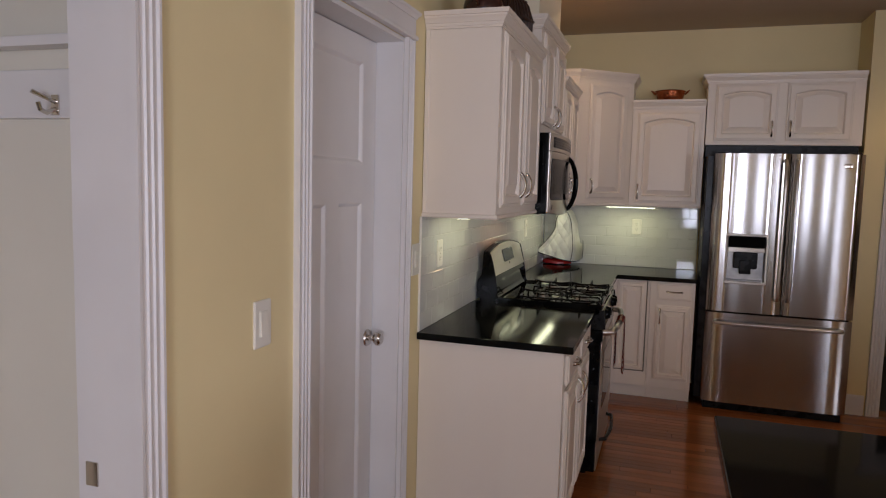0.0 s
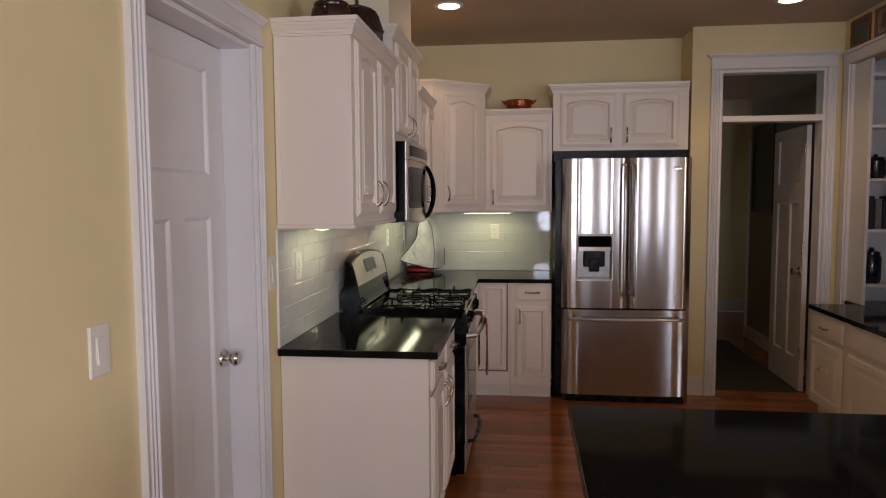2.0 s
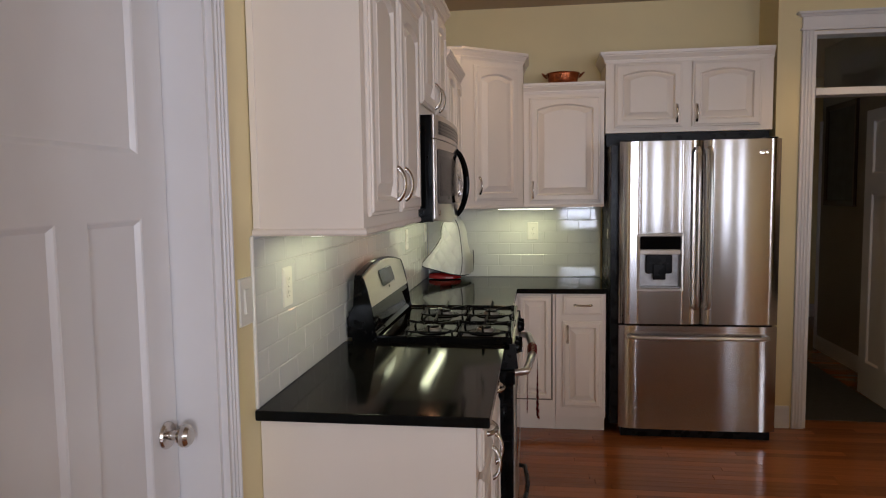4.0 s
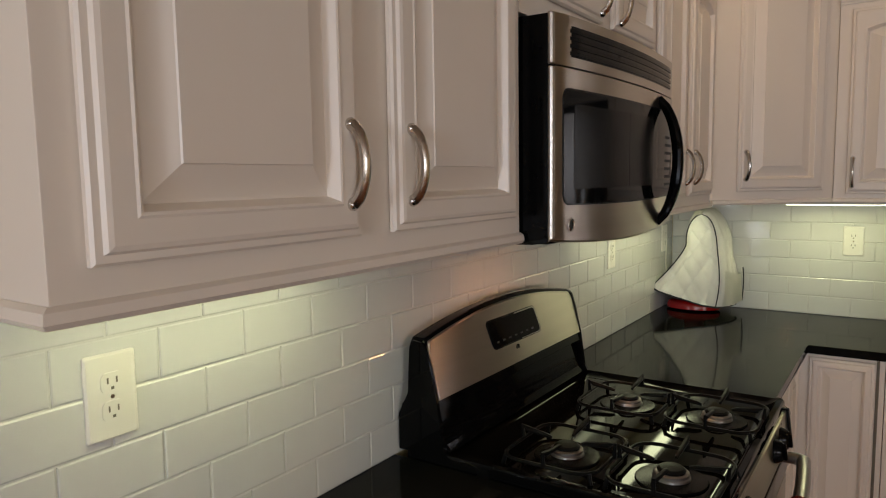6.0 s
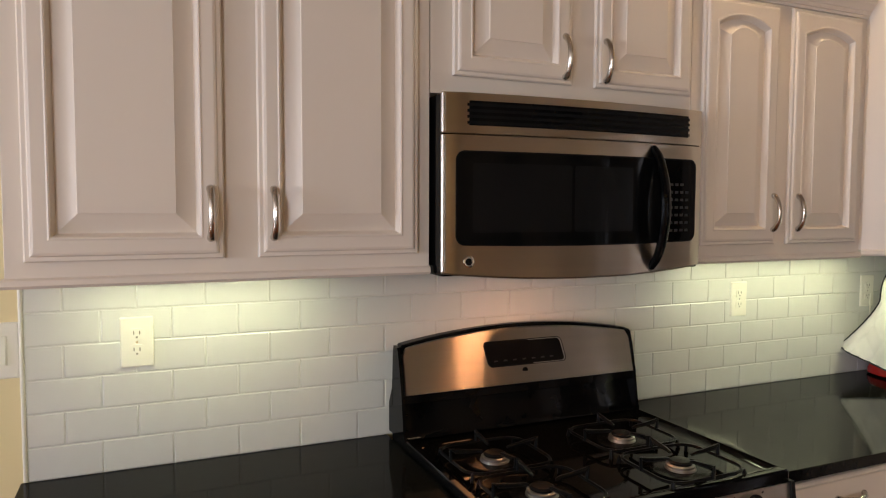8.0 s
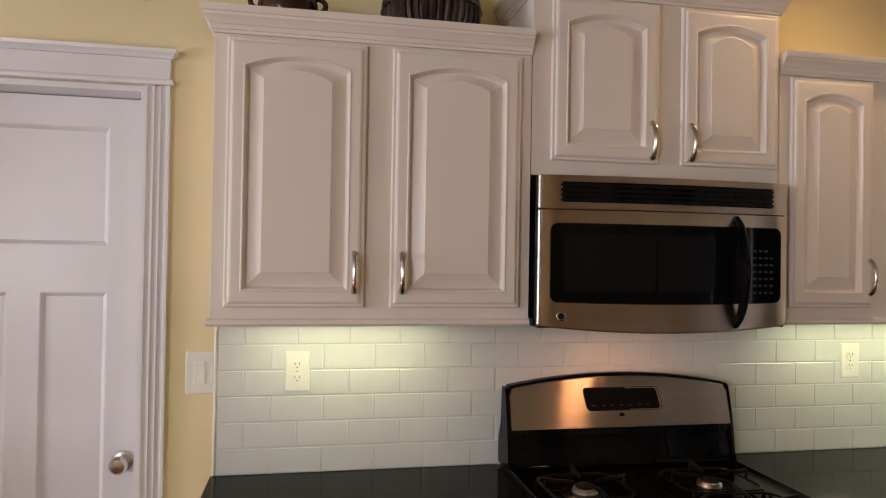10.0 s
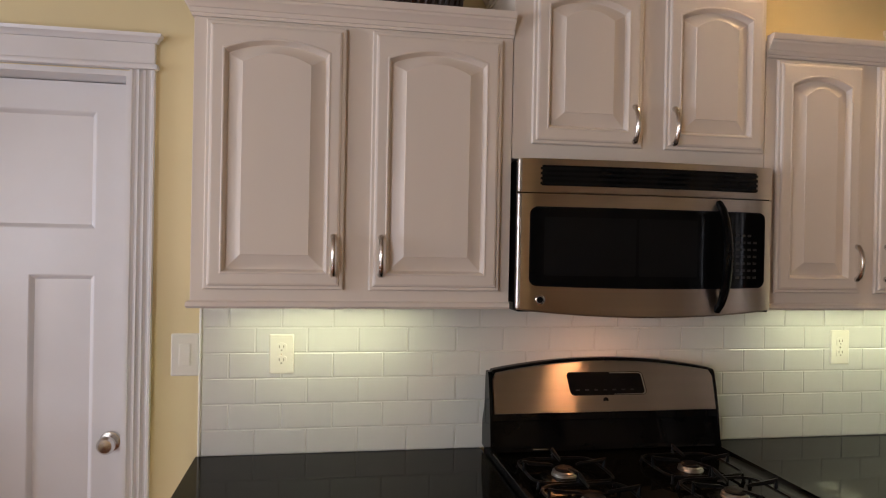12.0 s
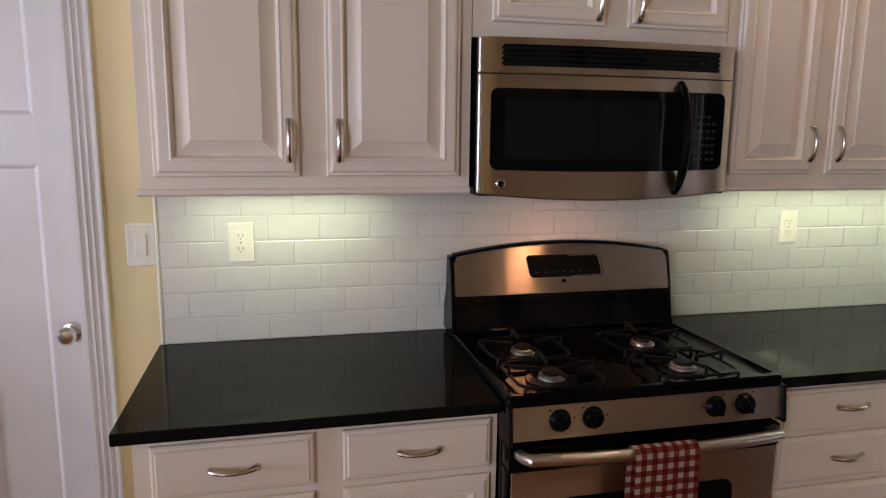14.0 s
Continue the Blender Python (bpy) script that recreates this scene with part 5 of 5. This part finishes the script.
# ---- desk shelves ----
def bookcase():
    x0, x1, yf, yb = 3.285, 4.095, 2.28, 2.503
    t = thing("bookcase", pose(0, 0, 0), "white built-in bookcase above the desk", "bookcase")
    part("back", bm_box(x0, yb - 0.010, 0.762, x1, yb, 2.425), M_TRIM, t)
    for x in (x0, x1 - 0.02):
        part("side", bm_box(x, yf, 0.762, x + 0.02, yb - 0.010, 2.425), M_TRIM, t)
    for z in (0.905, 1.280, 1.625, 1.985, 2.330):
        part("shelf", bm_box(x0 + 0.02, yf + 0.004, z - 0.022, x1 - 0.02, yb - 0.010, z, 0.002), M_TRIM, t)

    def jar(x, z, r, h):
        j = thing("storage_jar", pose(x, 2.385, z + 0.0005), "dark glazed lidded storage jar on a shelf", "jar", "jars on the shelves")
        part("jar", bm_lathe([(0.0005, 0.0), (r * 0.85, 0.0), (r, 0.02), (r, h * 0.72), (r * 0.8, h * 0.82), (0.0005, h * 0.82)], 28), M_JAR, j)
        part("lid", bm_lathe([(0.0005, h * 0.82), (r * 0.86, h * 0.82), (r * 0.84, h * 0.88), (r * 0.3, h * 0.92), (r * 0.2, h), (0.0005, h)], 28), M_JAR, j)
    jar(3.385, 0.905, 0.062, 0.245)
    jar(3.385, 1.625, 0.062, 0.165)
    for k in range(5):
        bk = thing("book", pose(3.315 + 0.048 * k, 2.31, 1.2805), "dark cloth-bound book standing on a shelf", "book", "books on the shelves")
        hh = 0.225 - 0.018 * (k % 3)
        part("cover", bm_box(0, 0, 0, 0.042, 0.16, hh, 0.003), M_BOOK if k % 3 != 1 else M_BOOKG, bk)
    tagged(part("round_tray", bm_lathe([(0.0005, 0.0), (0.16, 0.0), (0.18, 0.02), (0.17, 0.10), (0.12, 0.13), (0.0005, 0.135)], 36), M_JAR), "black rounded bread bin on the desk", "bread bin").matrix_world = pose(3.62, 2.07, 0.7605)


bookcase()
wall_cabinet(pose(3.42, 2.10, 1.335, 0, 0, -90), 0.85, 1.02, 0.30, [(0.03, 0.03, 0.41, 0.99, 0.027, (0.385, 0.14, True)), (0.44, 0.03, 0.82, 0.99, 0.027, (0.465, 0.14, True))],
             "white wall cabinet hung above the desk", crown=False, sides=(True, True))


# ---- closet ----
def closet():
    structure("wall_closet_inner", bm_box(-0.62, -1.50, 0, -0.143, -1.40, CEIL), M_CLOSET, "painted inner wall of the closet", "wall")
    t = thing("closet_shelf", pose(0, 0, 0), "white painted narrow closet shelf", "shelf")
    part("board", bm_box(-0.615, -1.545, 1.795, -0.16, -1.502, 1.817, 0.002), M_TRIM, t)
    r = thing("hook_rail", pose(0, 0, 0), "white painted hook board with a metal coat hook", "hook rail")
    part("board", bm_box(-0.615, -1.520, 1.646, -0.16, -1.502, 1.750, 0.003), M_TRIM, r)
    hook = part("hook", bm_tube([(-0.285, -1.523, 1.665), (-0.285, -1.545, 1.655), (-0.280, -1.565, 1.660), (-0.280, -1.570, 1.675)], 0.005, 8), M_NICKEL, r, "nickel coat hook")
    part("upper_prong", bm_tube([(-0.285, -1.523, 1.680), (-0.285, -1.545, 1.686), (-0.295, -1.572, 1.697)], 0.005, 8), M_NICKEL, hook)
    part("hook_plate", bm_box(-0.295, -1.525, 1.652, -0.275, -1.521, 1.695, 0.001), M_NICKEL, hook)
    tagged(part("strike_plate", bm_box(-0.122, -1.6235, 0.900, -0.092, -1.6195, 0.950, 0.001), M_NICKEL), "nickel strike plate on the closet jamb", "strike plate")


closet()


# ---- windows behind the walk ----
for i, (xa, xb, za, zb) in enumerate(WINDOWS):
    t = thing("window_%d" % (i + 1), pose(0, 0, 0), "tall white framed window", "window", kind="structure")
    b = bmesh.new()
    for box in ((xa, za, xa + 0.03, zb), (xb - 0.03, za, xb, zb), (xa + 0.03, za, xb - 0.03, za + 0.03), (xa + 0.03, zb - 0.03, xb - 0.03, zb)):
        bm_box(box[0], NEAR - 0.10, box[1], box[2], NEAR - 0.04, box[3], bm=b)
    part("window_frame", b, M_TRIM, t)
    g = part("pane", bm_box(xa + 0.03, NEAR - 0.075, za + 0.03, xb - 0.03, NEAR - 0.07, zb - 0.03), M_GLASS, t)
    g.visible_shadow = False


def added_window(name, x, ya, yb, za, zb):
    t = thing(name, pose(0, 0, 0), "wide white framed window, unseen and added round a fill lamp", "window", kind="structure")
    m = (ya + yb) / 2
    b = bmesh.new()
    for y0, z0, y1, z1 in ((ya, za, ya + 0.04, zb), (m - 0.02, za, m + 0.02, zb), (yb - 0.04, za, yb, zb), (ya + 0.04, za, m - 0.02, za + 0.04), (m + 0.02, za, yb - 0.04, za + 0.04), (ya + 0.04, zb - 0.04, m - 0.02, zb), (m + 0.02, zb - 0.04, yb - 0.04, zb)):
        bm_box(x + 0.04, y0, z0, x + 0.10, y1, z1, bm=b)
    part("window_frame", b, M_TRIM, t)
    for y0, y1 in ((ya + 0.04, m - 0.02), (m + 0.02, yb - 0.04)):
        part("pane", bm_box(x + 0.065, y0, za + 0.04, x + 0.07, y1, zb - 0.04), M_GLASS, t).visible_shadow = False


# both windows are unseen, added round the east and hall fill lamps
added_window("window_5", FAR_X, -4.2, -2.4, 1.05, 2.35)
added_window("window_6", 5.2, 5.25, 6.25, 0.85, 2.15)


# ---- tiles and floor strips ----
def tile_mesh(w, h, d=0.008, e=0.0022):
    v = [(-w / 2, 0, -h / 2), (w / 2, 0, -h / 2), (w / 2, 0, h / 2), (-w / 2, 0, h / 2)]
    v += [(x, -d + e * 0.6, z) for x, _, z in v[:4]]
    v += [(x - math.copysign(e, x), -d, z - math.copysign(e, z)) for x, _, z in v[:4]]
    f = [(8, 9, 10, 11)]
    for a, c in ((0, 4), (4, 8)):
        for i in range(4):
            j = (i + 1) % 4
            f.append((a + i, a + j, c + j, c + i))
    me = bpy.data.meshes.new("tile")
    me.from_pydata(v, [], f)
    me.materials.append(M_TILE)
    return me


TW, TH, GAP = 0.1575, 0.0787, 0.0026
MESHES = {}


def tiled(name, m, length, rows, label, shift=0.0):
    """Running-bond tiles facing local -Y from the worktop up."""
    t = thing(name, m, label, "backsplash", kind="structure")
    part("grout", bm_box(0, -0.0054, 0, length, -0.0005, rows * TH + 0.012), M_GROUT, t)
    for r in range(rows + 1):
        h = TH - GAP if r < rows else 0.010
        u = -(TW / 2 if r % 2 else 0.0) - shift
        while u < length - 0.004:
            a, c = max(u, 0.0) + GAP / 2, min(u + TW, length) - GAP / 2
            u += TW
            if c - a < 0.006:
                continue
            key = (round(c - a, 4), h)
            if key not in MESHES:
                MESHES[key] = tile_mesh(c - a, h)
            j = random.uniform(-1, 1)
            shared("tile", MESHES[key], t, pose((a + c) / 2, 0.0006 * random.uniform(0, 1), r * TH + GAP / 2 + h / 2, 0.35 * random.uniform(-1, 1), 0, 0.22 * j))
    return t


tiled("backsplash_west", pose(0.0, -0.018, 0.9065, 0, 0, 90), BACK + 0.010, 6, "glazed white subway tiles on the range wall")
tiled("backsplash_north", pose(0.008, BACK, 0.9065), 1.20, 6, "glazed white subway tiles on the back wall", 0.05)
tagged(part("tile_edge", bm_box(0.0, -0.0275, 0.9065, 0.0105, -0.0180, 1.388, 0.004, 3), M_PLATE), "white edge trim beside the wall tiles", "trim", kind="structure")


def strip_mesh(length, w=0.0572, d=0.012):
    e = 0.0012
    v = [(0, 0, 0), (length, 0, 0), (length, w, 0), (0, w, 0)]
    v = [(x, y, -d) for x, y, _ in v] + [(x, y, -e) for x, y, _ in v] + [(abs(x - e * 0.8), abs(y - e * 0.8) if y else e * 0.8, 0) if x else (e * 0.8, (w - e * 0.8) if y else e * 0.8, 0) for x, y, _ in v]
    f = [(8, 9, 10, 11)]
    for a, c in ((0, 4), (4, 8)):
        for i in range(4):
            f.append((a + i, a + (i + 1) % 4, c + (i + 1) % 4, c + i))
    me = bpy.data.meshes.new("floor_strip")
    me.from_pydata(v, [], f)
    me.materials.append(M_OAK)
    return me


STRIPS = {}
far_v, far_f = [], []
rng = random.Random(5)
y = NEAR
while y < 6.5:
    x = -0.7 - rng.uniform(0, 0.8)
    while x < FAR_X:
        length = rng.choice((0.6, 0.8, 1.0, 1.3, 1.6))
        lo, hi = (-0.70, FAR_X) if y < 2.70 else (2.15, 5.25)
        if x + length < lo + 0.05 or x > hi - 0.05:
            x += length
            continue
        if x >= lo and x + length <= hi and 0.45 < x + length and x < 3.0 and -0.35 < y < 2.70:
            if length not in STRIPS:
                STRIPS[length] = strip_mesh(length - 0.0010, 0.0564)
            shared("floor_strip", STRIPS[length], floor, pose(x, y, 0.0003 * rng.random()))
        else:
            k = len(far_v)
            z = 0.0003 * rng.random()
            xa, xb = max(x, lo), min(x + length - 0.0012, hi)
            far_v += [(xa, y, z), (xb, y, z), (xb, y + 0.0562, z), (xa, y + 0.0562, z)]
            far_f.append((k, k + 1, k + 2, k + 3))
        x += length
    y += 0.0574
me = bpy.data.meshes.new("far_strips")
me.from_pydata(far_v, [], far_f)
me.materials.append(M_OAK)
ob = new("far_strips", me)
ob.parent = floor
tagged(ob, kind="stuff")
